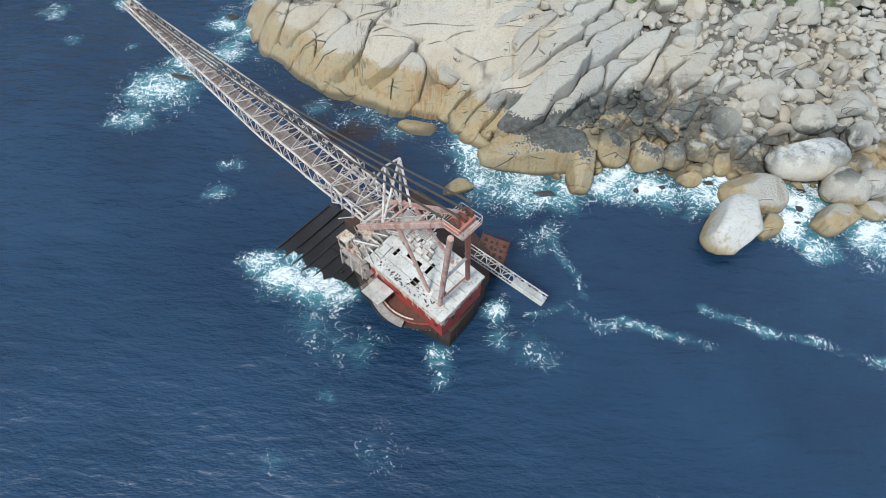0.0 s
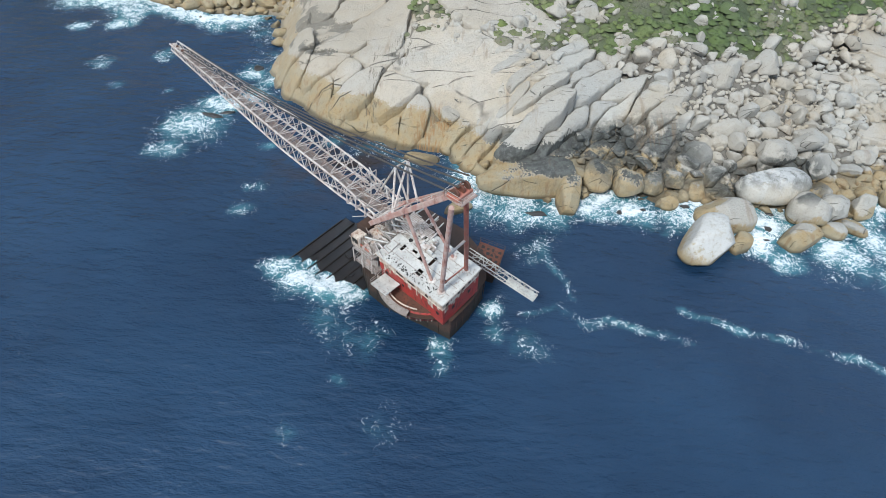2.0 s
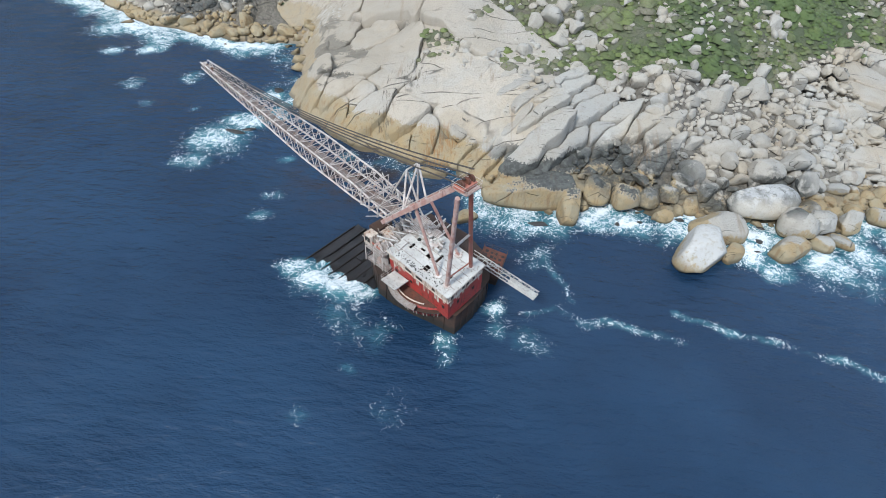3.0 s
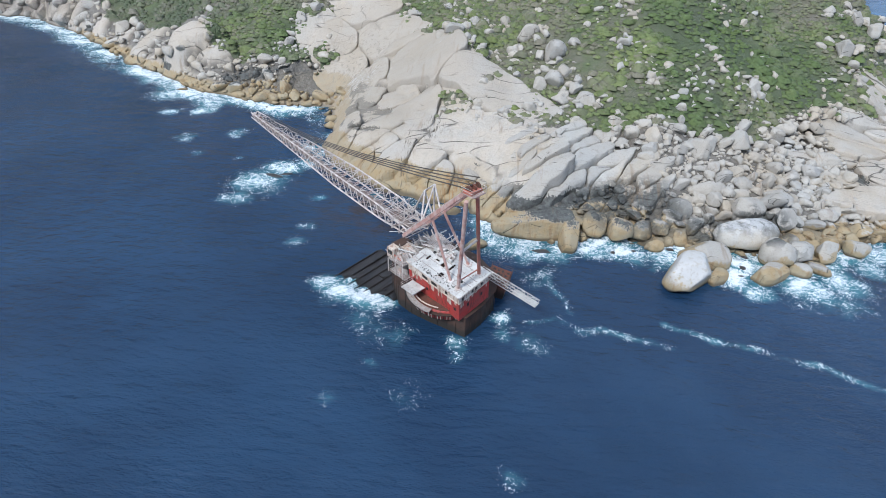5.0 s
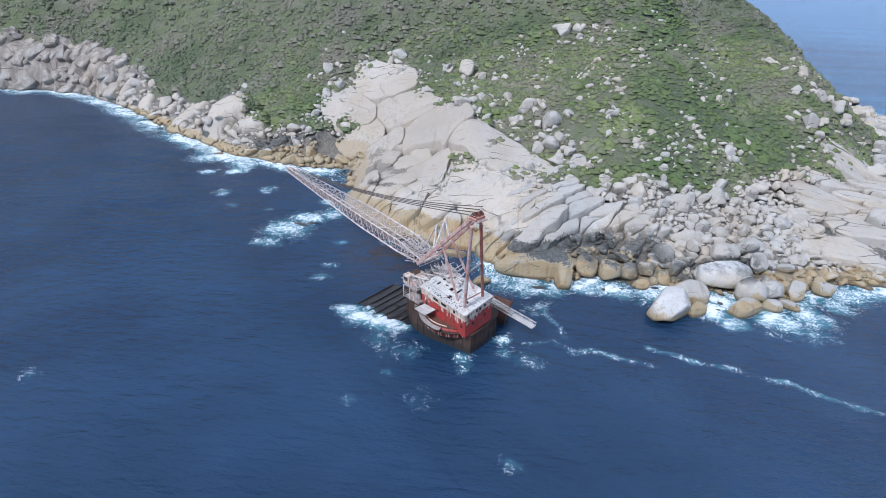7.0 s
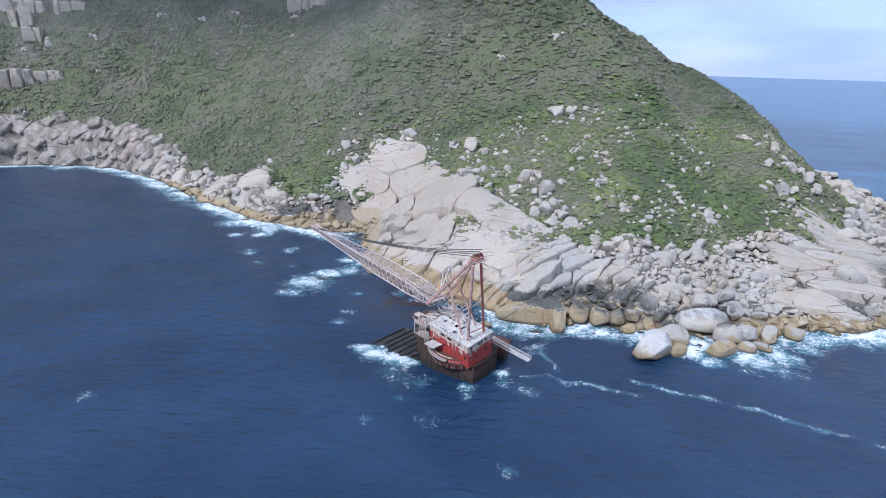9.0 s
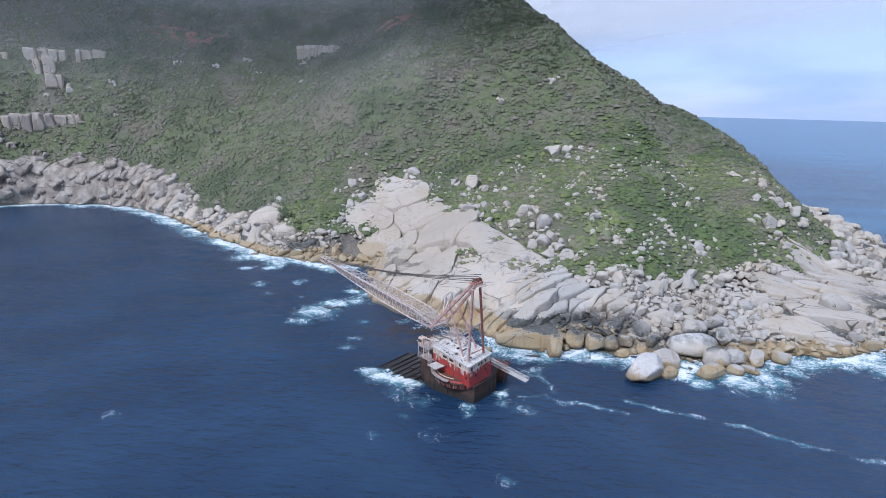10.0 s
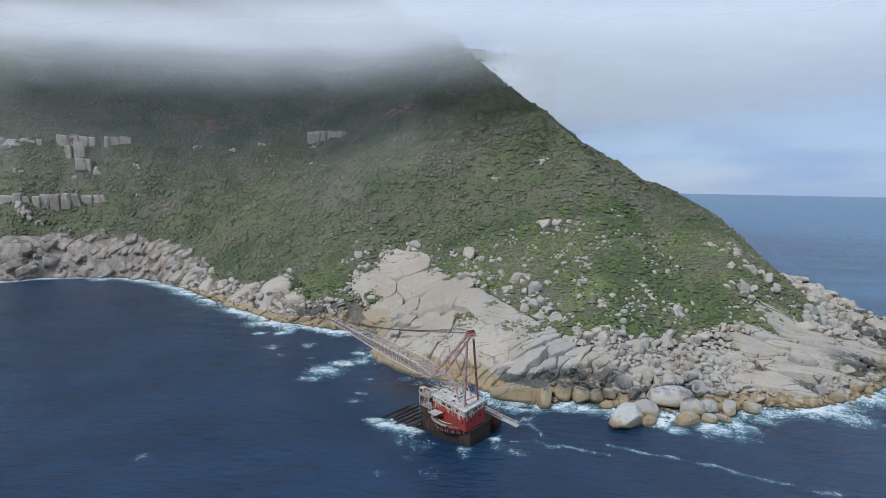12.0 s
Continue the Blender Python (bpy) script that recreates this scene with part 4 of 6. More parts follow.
def split_rock(seed, box, strike, aspect, spacing, known, allowed, gap, flat, crown, shingle, label, group, material, sides=40, rim_drop=1.0):
    """Bedrock parted by joints: every cell between the joints is one slab with a rounded rim, its top following the land."""
    rng = np.random.RandomState(seed)
    ax = np.array([math.cos(radians(strike)), math.sin(radians(strike))])
    turn = np.array([ax, (-ax[1], ax[0])])
    squash = np.array([1.0, aspect])
    seeds = [(np.array(k[:2]) @ turn.T * squash, k[2], k[3]) for k in known]
    corners = np.array([(box[0], box[2]), (box[0], box[3]), (box[1], box[2]), (box[1], box[3])]) @ turn.T * squash
    low, high = corners.min(0), corners.max(0)
    for u in np.arange(low[0], high[0], spacing):
        for v in np.arange(low[1], high[1], spacing):
            p = np.array([u, v]) + rng.uniform(-0.45, 0.45, 2) * spacing
            if all(np.hypot(*(p - q)) > 0.75 * spacing for q, _, _ in seeds[:len(known)]):
                seeds.append((p, 0.0, rng.uniform(-0.3, 0.7)))
    spots = np.array([q for q, _, _ in seeds])
    weights = np.array([w for _, w, _ in seeds]) * spacing ** 2
    rings, owners = [], []
    for i, (c, _, proud) in enumerate(seeds):
        x, y = c / squash @ turn
        if not (box[0] < x < box[1] and box[2] < y < box[3]) or not allowed(x, y, float(land(x, y, False)[1][0])):
            continue
        poly = c + np.array([(-1, -1), (1, -1), (1, 1), (-1, 1)]) * 1.7 * spacing
        for j in np.argsort(((spots - c) ** 2).sum(1))[1:26]:
            if len(poly) < 3:
                break
            poly = clipped(poly, 2 * (spots[j] - c), spots[j] @ spots[j] - c @ c - weights[j] + weights[i])
        if len(poly) < 3:
            continue
        poly = poly / squash @ turn
        for cut in (0.22, 0.25):
            after = np.roll(poly, -1, axis=0)
            poly = np.stack([poly + (after - poly) * cut, after + (poly - after) * cut], 1).reshape(-1, 2)
        loop = np.vstack([poly, poly[:1]])
        length = np.concatenate([[0], np.cumsum(np.hypot(*np.diff(loop, axis=0).T))])
        at = np.linspace(0, length[-1], sides, endpoint=False)
        rim = np.stack([np.interp(at, length, loop[:, 0]), np.interp(at, length, loop[:, 1])], 1)
        if length[-1] < 4:
            continue
        rim = rim + 0.9 * np.stack([fbm(rim[:, 0] / 3.2, rim[:, 1] / 3.2, 3, 91), fbm(rim[:, 0] / 3.2, rim[:, 1] / 3.2, 3, 97)], 1)
        middle = rim.mean(0)
        out = rim - middle
        reach = np.maximum(np.hypot(*out.T), 0.3)[:, None]
        rim_gap = np.minimum(gap * rng.uniform(0.6, 1.6) / 2, 0.3 * reach)
        out, reach = out * (1 - rim_gap / reach), reach - rim_gap
        stack = [out, out]
        for inset in (0.1, 0.3, 0.65, 1.2):
            stack.append(out * (1 - np.minimum(inset, 0.55 * reach * inset / 1.2) / reach))
        for f in (0.72, 0.45, 0.2):
            stack.append(stack[5] * f)
        rings.append(np.vstack([middle + q for q in stack] + [middle[None]]))
        owners.append((proud, middle, rng.normal(size=2) * 0.03, rng.randint(1000)))
    drops = np.repeat([0.0, 0.62, 0.30, 0.11, 0.02, 0.0, 0.0, 0.0, 0.0], sides)
    drops = np.append(drops, 0.0)
    levels = 9
    faces = []
    for k in range(levels - 1):
        for i in range(sides):
            a, b = k * sides + i, k * sides + (i + 1) % sides
            faces += [(a, b, b + sides), (a, b + sides, a + sides)]
    for i in range(sides):
        faces.append(((levels - 1) * sides + i, (levels - 1) * sides + (i + 1) % sides, levels * sides))
    for p, (proud, middle, lean, mark) in zip(rings, owners):
        base = land(p[:, 0], p[:, 1], False)[0] + bulges(p[:, 0], p[:, 1])[0]
        base = np.maximum(base, -1.5)
        q = p - middle
        inner = slice(3 * sides, None)
        plane = np.linalg.lstsq(np.column_stack([q[inner], np.ones(len(q[inner]))]), base[inner], rcond=None)[0]
        even = np.column_stack([q, np.ones(len(q))]) @ plane
        z = even * flat + base * (1 - flat) + proud + q @ lean - shingle * (q @ turn[1])
        far = np.hypot(*q.T) / np.hypot(*q.T).max()
        z = z + crown * (1 - far ** 2) - crown * 0.4 - rim_drop * drops * (0.8 + 0.05 * (mark % 9))
        z = z + 0.22 * fbm(p[:, 0] / 2.6, p[:, 1] / 2.6, 3, 300 + mark)
        z[:sides] = np.minimum(z[sides:2 * sides], base[:sides]) - 3.0
        centre = np.array([middle[0], middle[1], z[-1]])
        ob = new("slab", raw_mesh("slab", np.column_stack([p, z]) - centre, faces, material))
        ob.location = centre
        tagged(ob, label, "rock slab", group)


# places of the larger slabs: x, y, weight, height above the land
TILTED = [(2.9, 91.5, 0.25, 0.5), (7.3, 95.5, 0, 0.2), (10.7, 88.5, -0.1, 0.3), (16, 91.1, 0.1, 0.9), (19, 89.2, -0.2, 0.2), (14.9, 81.1, 0.5, 2.2), (28, 94.7, 0.15, 0.9),
          (35.4, 96.2, 0.1, 0.6), (29.6, 89.9, -0.1, 0.3), (41.4, 93.6, 0.15, 0.9), (32.4, 88.1, 0, 0.9), (43.5, 89.6, 0.1, 0.9), (44.1, 84.1, 0.1, 1.3), (2.2, 84.4, 0, 0.2),
          (4.9, 82.3, 0, 0.3), (9.2, 82.1, -0.2, -0.4), (20.9, 78.4, 0, -0.5), (23.2, 81.3, 0, -0.5), (27.1, 80.3, 0, -0.3), (21.5, 98.4, 0.1, 0.4), (11, 101.3, 0.1, 0.3)]
DOMES = [(-24.8, 94.7, 0.1, 0.7), (-15.3, 95, 0.1, 0.7), (-10.4, 100.9, 0.15, 0.4), (-1.7, 95, 0.25, 0.7), (2.3, 89.8, 0, 0.5), (-18.8, 107.8, 0.1, 0), (-42.4, 112.9, 0.1, 0.5),
         (-33.5, 104, 0, 0.1), (-29.2, 112, 0, 0.2), (-42.5, 104.9, 0, -0.2), (-34, 98, 0, -0.1), (-27.3, 100.1, -0.1, 0.4), (-24.3, 90, -0.1, -0.5), (-15.9, 88.3, -0.1, -0.5),
         (-9.7, 89, 0, -0.2), (-5.5, 86.5, 0, -0.3), (-8, 111, 0.1, 0), (-1.1, 103.9, 0, 0.4)]
BLUFF_FACES = [(-21.7, 147, 0.35, 1.0), (-20.5, 121, 0, 0.2), (-52.5, 166, 0, 0), (-63.8, 184, 0.1, 0.4), (-53.5, 198.9, 0.1, 0.4), (-37, 176, 0.2, 0.7), (-6, 129, 0, 0.4),
               (-13.2, 117.1, -0.1, 0.2), (-40, 153, 0.1, 0.2), (-40, 137, 0, 0), (-28, 131, 0, -0.3)]
split_rock(21, (-6, 50, 69, 114), 41, 3.9, 11.5, TILTED, lambda x, y, d: d > 0.8 and x > -3.5 + 0.35 * (y - 84) and bool(slab_zone(x, y, d)) and scrub_cover(x, y, d) < 0.5 and d < 46,
           0.28, 0.75, 0.25, 0.13, "long tilted granite slab with a weathered grey face", "tilted slabs", GRANITE)
split_rock(22, (-56, 12, 83, 123), 42, 1.5, 9.8, DOMES, lambda x, y, d: d > 0.6 and x <= -3.5 + 0.35 * (y - 84) and y < 118 + 0.1 * x and scrub_cover(x, y, d) < 0.6,
           0.2, 0.3, 0.6, 0.03, "smooth tan granite dome of the sea cliff", "cliff domes", CLIFF, 48, 0.75)
split_rock(23, (-76, 2, 112, 210), -47, 1.5, 27.0, BLUFF_FACES, lambda x, y, d: d > 10 and y >= 118 + 0.1 * x and scrub_cover(x, y, d) < 0.45,
           0.3, 0.2, 0.9, 0.0, "smooth tan granite face of the bluff", "bluff faces", CLIFF, 64, 0.9)
split_rock(24, (86, 178, 84, 152), -6, 2.7, 19.0, [(116, 104, 0.4, 1.6), (101.5, 92, 0.2, 1.2), (133, 121, 0.2, 0.8)], lambda x, y, d: 7 < d < 46 and x > 90 - 0.2 * (y - 90) and scrub_cover(x, y, d) < 0.6,
           0.2, 0.45, 0.4, 0.05, "broad pale granite slab on the point", "point slabs", CLIFF, 56, 0.7)
jointed(25, (-345, -215, 225, 290), 80, (4.5, 9.0), (6.0, 13.0), 5.0, (0.3, 4.0), lambda x, y, d: 0.5 < d < 19, "steep jointed granite sea cliff", "cliff blocks", JOINTED + FACES, 28)
rock("slab", SLABS[0], 13.2, 74.4, 1.4, (9.8, 4.4, 4.4), (-8, -2, 5), "huge ochre slab at the waterline under a black lichen band", "", "rock slab")

for k, (x, y, z, r, tall) in enumerate([(156, 175, 14, 3.2, 1.2), (149, 162, 12, 3.0, 1.2), (156, 162, 12, 2.6, 1.9), (160, 160, 11, 2.4, 2.0), (162, 156, 10, 2.6, 1.7), (165, 183, 14, 4.5, 0.7), (177, 164, 8, 3.4, 0.9),
                                           (181, 176, 10, 3.4, 0.9), (120, 109, 6, 6.0, 0.8), (155, 126, 4, 4.0, 0.7), (138, 110, 4, 3.4, 0.8), (168, 150, 7, 3.0, 1.0), (172, 157, 7, 2.6, 1.0)]):
    rock("boulder", (BLOCKS + ROUND)[k], x, y, seat(x, y) + 0.35 * r * tall, (r * 1.15, r * 0.9, r * tall), (0, (k * 31) % 24 - 12, (k * 47) % 180), "tan granite block piled on the point", "blocks on the point")
# jointed cliff bands high on the hillside: ends, middle height, half height
rng = np.random.RandomState(61)
for x0, y0, x1, y1, mid, half in ((-388, 270, -337, 297, 52.5, 7.5), (-334, 299, -318, 307, 55, 5), (-356, 319, -346, 324, 84, 6), (-384, 334, -362, 345, 104, 6.5), (-369, 327, -362, 331, 93, 10), (-351, 349, -331, 358, 104.5, 6.5), (-177, 391, -144, 382, 113, 6.5), (-408, 311, -391, 325, 100, 5)):
    length, f = math.hypot(x1 - x0, y1 - y0), 0.0
    strike = math.degrees(math.atan2(y1 - y0, x1 - x0))
    while f < 1:
        wide = rng.uniform(2.0, 4.2)
        f += wide / length
        x, y = x0 + (x1 - x0) * f + rng.uniform(-0.8, 0.8), y0 + (y1 - y0) * f + rng.uniform(-1.0, 1.0)
        tall = half * rng.uniform(0.88, 1.05)
        rock("outcrop", FACES[rng.randint(6)], x, y, mid - half + tall - 0.5, (wide * 1.02, 4.5, tall), (rng.uniform(-3, 3), rng.uniform(-3, 3), strike + rng.uniform(-8, 8)), "tall jointed block of a pale granite cliff band", "cliff bands", "outcrop")
        f += wide / length
# rock outcrops high on the hillside
for k, (x, y, r, tall) in enumerate([(-327, 303, 5.5, 0.9), (-362, 272, 6.3, 0.9), (-351, 271, 4.6, 0.9), (-405, 307, 6.9, 0.9), (-343, 323, 5.8, 0.9), (-170, 380, 3.8, 0.9), (-273, 366, 3.2, 0.9), (-240, 364, 4.0, 0.9), (-218, 377, 3.2, 0.9), (-352, 312, 3.2, 0.9), (-324, 326, 2.8, 0.9), (-312, 336, 3.2, 0.9), (-296, 315, 2.7, 0.9), (-329, 275, 4.5, 0.9), (-302, 278, 5.1, 0.9), (-384, 293, 3.3, 0.9), (-297, 335, 2.0, 0.9), (-204, 367, 2.3, 0.9), (-160, 344, 2.2, 0.9)]):
    for j in range(9 if r > 6 else 4):
        px, py = x + ((j * 37 + k * 11) % 20 / 10 - 1) * r, y + ((j * 7 + k * 3) % 5 - 2) * r * 0.15
        w = r * (0.3 + 0.12 * ((j * 5 + k) % 3))
        rock("outcrop", BLOCKS[(3 * k + j) % 7], px, py, seat(px, py) + 0.15 * r, (w * 1.2, w, r * tall * (0.3 + 0.12 * ((j + k) % 4))), ((k * 7 + j * 11) % 16 - 8, (k * 5 + j * 13) % 16 - 8, (k * 23 + j * 31) % 60 - 30),
             "pale jointed granite outcrop among hillside scrub", "hillside outcrops", "outcrop")


# boulders in the scrub
SUNK = [(12, 152, 3.6), (20, 140, 4), (20, 126, 3.4), (21, 118, 2.6), (26, 122, 2.4), (29, 118, 2.6), (13, 114, 2.4), (5, 111, 1.6), (-2, 115, 1.4), (-2, 110, 1.2), (-13, 154, 3.2), (-8, 148, 1.8), (0, 146, 1.8), (7, 146, 1.8), (-14, 200, 4.4), (-7, 195, 2.1), (5, 170, 2), (-6, 172, 2), (-17, 188, 1.9), (-24, 207, 2.3), (-31, 190, 1.9), (-45, 204, 1.7), (-36, 205, 1.2), (-49, 221, 3.6), (-72, 198, 3.0), (-77, 191, 2.4), (-80, 206, 3.0), (-88, 201, 1.4), (-79, 178, 2.0), (34, 167, 1.4), (40, 179, 1.8), (41, 159, 1.4), (21, 180, 1.4), (41, 140, 1.9), (48, 126, 1.9), (25, 109, 1.4), (69, 141, 1.4), (70, 135, 1.4), (50, 125, 1.4), (81, 134, 2.4), (82, 130, 1.6), (56, 121, 1.4), (60, 126, 1.4), (84, 163, 1.6), (129, 198, 2.8), (120, 181, 2.2), (130, 190, 2.4), (138, 182, 3.5), (139, 176, 2.4), (118, 161, 3.5), (120, 156, 2.0), (123, 153, 2.0), (137, 160, 2.0), (117, 205, 2.0), (131, 182, 2.9), (29, 218, 4.0), (35, 211, 1.7), (29, 278, 2.4), (-2, 275, 2.4), (1, 215, 1.4), (17, 172, 1.4), (45, 154, 1.4)]
for k, (x, y, r) in enumerate(SUNK):
    h = seat(x, y)
    rock("boulder", (ROUND + BLOCKS)[k % 14], x, y, h + 0.35 * r, (r * 1.25, r, r * 0.95), ((k * 37) % 24 - 12, (k * 53) % 20 - 10, (k * 71) % 180),
         "pale granite boulder half sunk in green scrub", "boulders in the scrub")


class Field:
    """Throws down rocks without too much overlap, largest first."""

    def __init__(self, seed):
        self.rng = np.random.RandomState(seed)
        self.cells = {}
        self.items = []

    def free(self, x, y, r, overlap):
        for i in range(int((x - 6) // 6), int((x + 6) // 6) + 1):
            for j in range(int((y - 6) // 6), int((y + 6) // 6) + 1):
                for (px, py, pr) in self.cells.get((i, j), ()):
                    if (px - x) ** 2 + (py - y) ** 2 < (overlap * (pr + r)) ** 2:
                        return False
        return True

    def fill(self, box, tries, r, allowed, overlap=0.7):
        rng = self.rng
        xs, ys = rng.uniform(box[0], box[1], tries), rng.uniform(box[2], box[3], tries)
        z, d = land(xs, ys)
        ok = allowed(xs, ys, d)
        for x, y, h, keep in zip(xs, ys, z, ok):
            if keep and self.free(x, y, r, overlap):
                rr = r * rng.uniform(0.75, 1.25)
                self.cells.setdefault((int(x // 6), int(y // 6)), []).append((x, y, rr))
                self.items.append((x, y, h, rr))


def rubble(x, y, d):
    veg = scrub_cover(x, y, d)
    bare = (x < -8) & (x > -48) & (d > 2)
    dome = bulges(np.asarray(x, float), np.asarray(y, float))[0] > 0.5
    return (d > 0.3) & (veg < 0.5) & ~bare & ~dome & ~(cell_zone(x, y, d) & ((x < 80) | (x > 100))) & ((x > -230) | (d < 7))


def foot(x, y, d):
    return (d > -2.5) & (d < 7) & ((x > -4) | (x < -52))


field = Field(7)
for box, plan in (((140, 250, 110, 340), ((4.0, 200), (2.5, 500), (1.6, 800))), ((36, 185, 66, 165), ((2.8, 160), (2.0, 900), (1.35, 3200), (0.9, 6500), (0.6, 9000), (0.42, 9000))),
                  ((-135, -50, 145, 190), ((2.6, 90), (1.8, 300), (1.2, 900), (0.8, 1500))),
                  ((-350, -135, 165, 300), ((4.0, 120), (2.6, 500), (1.7, 1500), (1.1, 2500)))):
    for r, tries in plan:
        field.fill(box, tries, r, rubble)
for r, tries in ((2.2, 500), (1.5, 900), (1.0, 1200)):
    field.fill((-350, 170, 60, 285), tries * 2, r, foot)
for r, tries in ((1.3, 500), (0.8, 1400), (0.5, 2200)):
    field.fill((-4, 50, 70, 118), tries, r, lambda x, y, d: (d > 3) & (scrub_cover(x, y, d) < 0.8) & ((d > 38) | ((x > 20) & (value_noise(x / 5, y / 5, 77) > 0.2))))
for r, tries in ((1.5, 400), (1.0, 1300), (0.6, 4000)):
    field.fill((-90, 150, 105, 230), tries, r, lambda x, y, d: (scrub_cover(x, y, d) > 0.5) & (value_noise(x / 11, y / 11, 57) > -0.02 + 0.0022 * (y - 110)), 1.2)
for r, tries in ((1.7, 900), (1.1, 2600), (0.7, 4000)):
    field.fill((-130, 160, 95, 225), tries, r, lambda x, y, d: (scrub_cover(x, y, d) > 0.08) & (scrub_cover(x, y, d) < 0.97), 0.9)
for x, y, r in SUNK:
    for j in range(field.rng.randint(2, 6)):
        a, q = field.rng.uniform(0, 6.283), r * field.rng.uniform(0.3, 0.7)
        px, py = x + math.cos(a) * r * field.rng.uniform(1.0, 2.0), y + math.sin(a) * r * field.rng.uniform(1.0, 2.0)
        field.items.append((px, py, seat(px, py) + 0.2 * q, q))
order = sorted(field.items, key=lambda it: -it[3] / (40 + math.hypot(it[0] - 30, it[1] - 70)))
PICK = 250
rng = np.random.RandomState(11)
for x, y, h, r in order[:PICK]:
    mesh = (ROUND + BLOCKS)[rng.randint(14)]
    size = (r * rng.uniform(1.0, 1.5), r * rng.uniform(0.8, 1.1), r * rng.uniform(0.65, 1.0))
    rock("boulder", mesh, x, y, h + 0.25 * size[2], size, (rng.uniform(-25, 25), rng.uniform(-25, 25), rng.uniform(0, 360)),
         "weathered granite boulder in the rubble of the shore", "shore boulders")


def scatter(name, items, shapes, label):
    verts, faces, base = [], [], 0
    for x, y, h, r in items:
        v, f = shapes[rng.randint(len(shapes))]
        size = np.array([r * rng.uniform(1.0, 1.5), r * rng.uniform(0.8, 1.1), r * rng.uniform(0.65, 1.0)])
        m = np.array(Euler((rng.uniform(-0.5, 0.5), rng.uniform(-0.5, 0.5), rng.uniform(0, 6.28))).to_matrix())
        verts.append((v * size) @ m.T + (x, y, h + 0.2 * size[2]))
        faces.append(f + base)
        base += len(v)
    ob = new(name, raw_mesh(name, np.vstack(verts), np.vstack(faces), GRANITE))
    return tagged(ob, label, "rubble", kind="stuff")


SMALL = [rock_shape(400 + k, 2, 4.0, 10, (0.45, 0.85), 0.04) for k in range(10)]
scatter("rubble", order[PICK:], SMALL, "loose granite stones and small boulders")

# ---- the wreck ----
def thing(name, place, label, category, group=""):
    ob = new(name)
    ob.empty_display_size = 1.0
    ob.matrix_world = Matrix.Translation(place)
    WORLD[ob] = Matrix.Translation(place)
    return tagged(ob, label, category, group)


def attach(ob, parent, m):
    ob.parent = parent
    ob.matrix_parent_inverse = WORLD[parent].inverted()
    ob.matrix_basis = m
    WORLD[ob] = m
    return ob


def part(name, bm, material, parent, label=""):
    me = bpy.data.meshes.new(name)
    bmesh.ops.recalc_face_normals(bm, faces=bm.faces)
    bm.to_mesh(me)
    bm.free()
    me.materials.append(material)
    return tagged(attach(new(name, me), parent, Matrix.Identity(4)), label)


def frame_of(origin, ax, ay):
    ax = Vector(ax).normalized()
    az = ax.cross(Vector(ay)).normalized()
    ay = az.cross(ax)
    if az.z < 0:
        az = -az
    m = Matrix((ax, ay, az)).transposed().to_4x4()
    m.translation = Vector(origin)
    return m


def box(bm, m, x0, x1, y0, y1, z0, z1, bevel=0.0):
    geo = bmesh.ops.create_cube(bm, size=1.0, matrix=m @ Matrix.Translation(((x0 + x1) / 2, (y0 + y1) / 2, (z0 + z1) / 2)) @ Matrix.Diagonal((abs(x1 - x0), abs(y1 - y0), abs(z1 - z0), 1)))
    if bevel:
        edges = {e for v in geo["verts"] for e in v.link_edges}
        bmesh.ops.bevel(bm, geom=list(edges), offset=bevel, segments=1, affect="EDGES")
    return bm


def unit_tube(sides, name, material):
    bm = bmesh.new()
    bmesh.ops.create_cone(bm, cap_ends=True, segments=sides, radius1=1.0, radius2=1.0, depth=1.0)
    me = bpy.data.meshes.new(name)
    bm.to_mesh(me)
    bm.free()
    me.materials.append(material)
    for p in me.polygons:
        p.use_smooth = len(p.vertices) == 4
    return me


TUBES = {}


def bar(name, a, b, r, material, parent, label="", sides=6, flat=1.0):
    key = (name, material.name, sides)
    if key not in TUBES:
        TUBES[key] = unit_tube(sides, name, material)
    a, b = Vector(a), Vector(b)
    way = b - a
    m = Matrix.Translation((a + b) / 2) @ way.to_track_quat("Z", "Y").to_matrix().to_4x4() @ Matrix.Diagonal((r, r * flat, way.length, 1))
    return tagged(attach(new(name, TUBES[key]), parent, m), label)


def railing(parent, points, height=1.0, material=None, up=Vector((0, 0, 1))):
    material = material or WHITE_STEEL
    for a, b in zip(points[:-1], points[1:]):
        a, b = Vector(a), Vector(b)
        count = max(1, int((b - a).length / 1.4))
        for k in range(count + 1):
            p = a.lerp(b, k / count)
            bar("rail_post", p, p + up * height, 0.035, material, parent, sides=5)
        for h in (0.5, 1.0):
            bar("handrail", a + up * height * h, b + up * height * h, 0.03, material, parent, sides=5)


E1, E2 = Vector((-0.772, 0.636, 0)).normalized(), Vector((0.636, 0.772, 0)).normalized()
ROOF = Vector((-2.36, 32.28, 11.4))
TOP = frame_of(ROOF, E1 + Vector((0, 0, 0.085)), E2 + Vector((0, 0, 0.17)))


def top(s, w, h=0.0):
    """A place on the tilted crane house: s along the boom, w across, h above the roof."""
    return TOP @ Vector((s, w, h))


wreck = thing("crane_wreck", (-6, 42, 0), "rusting wrecked crane with white roof, red walls and lattice boom", "crane wreck")

# the house: red lower walls, white upper band, white roof with openings
HL, HW = 13.0, 8.0


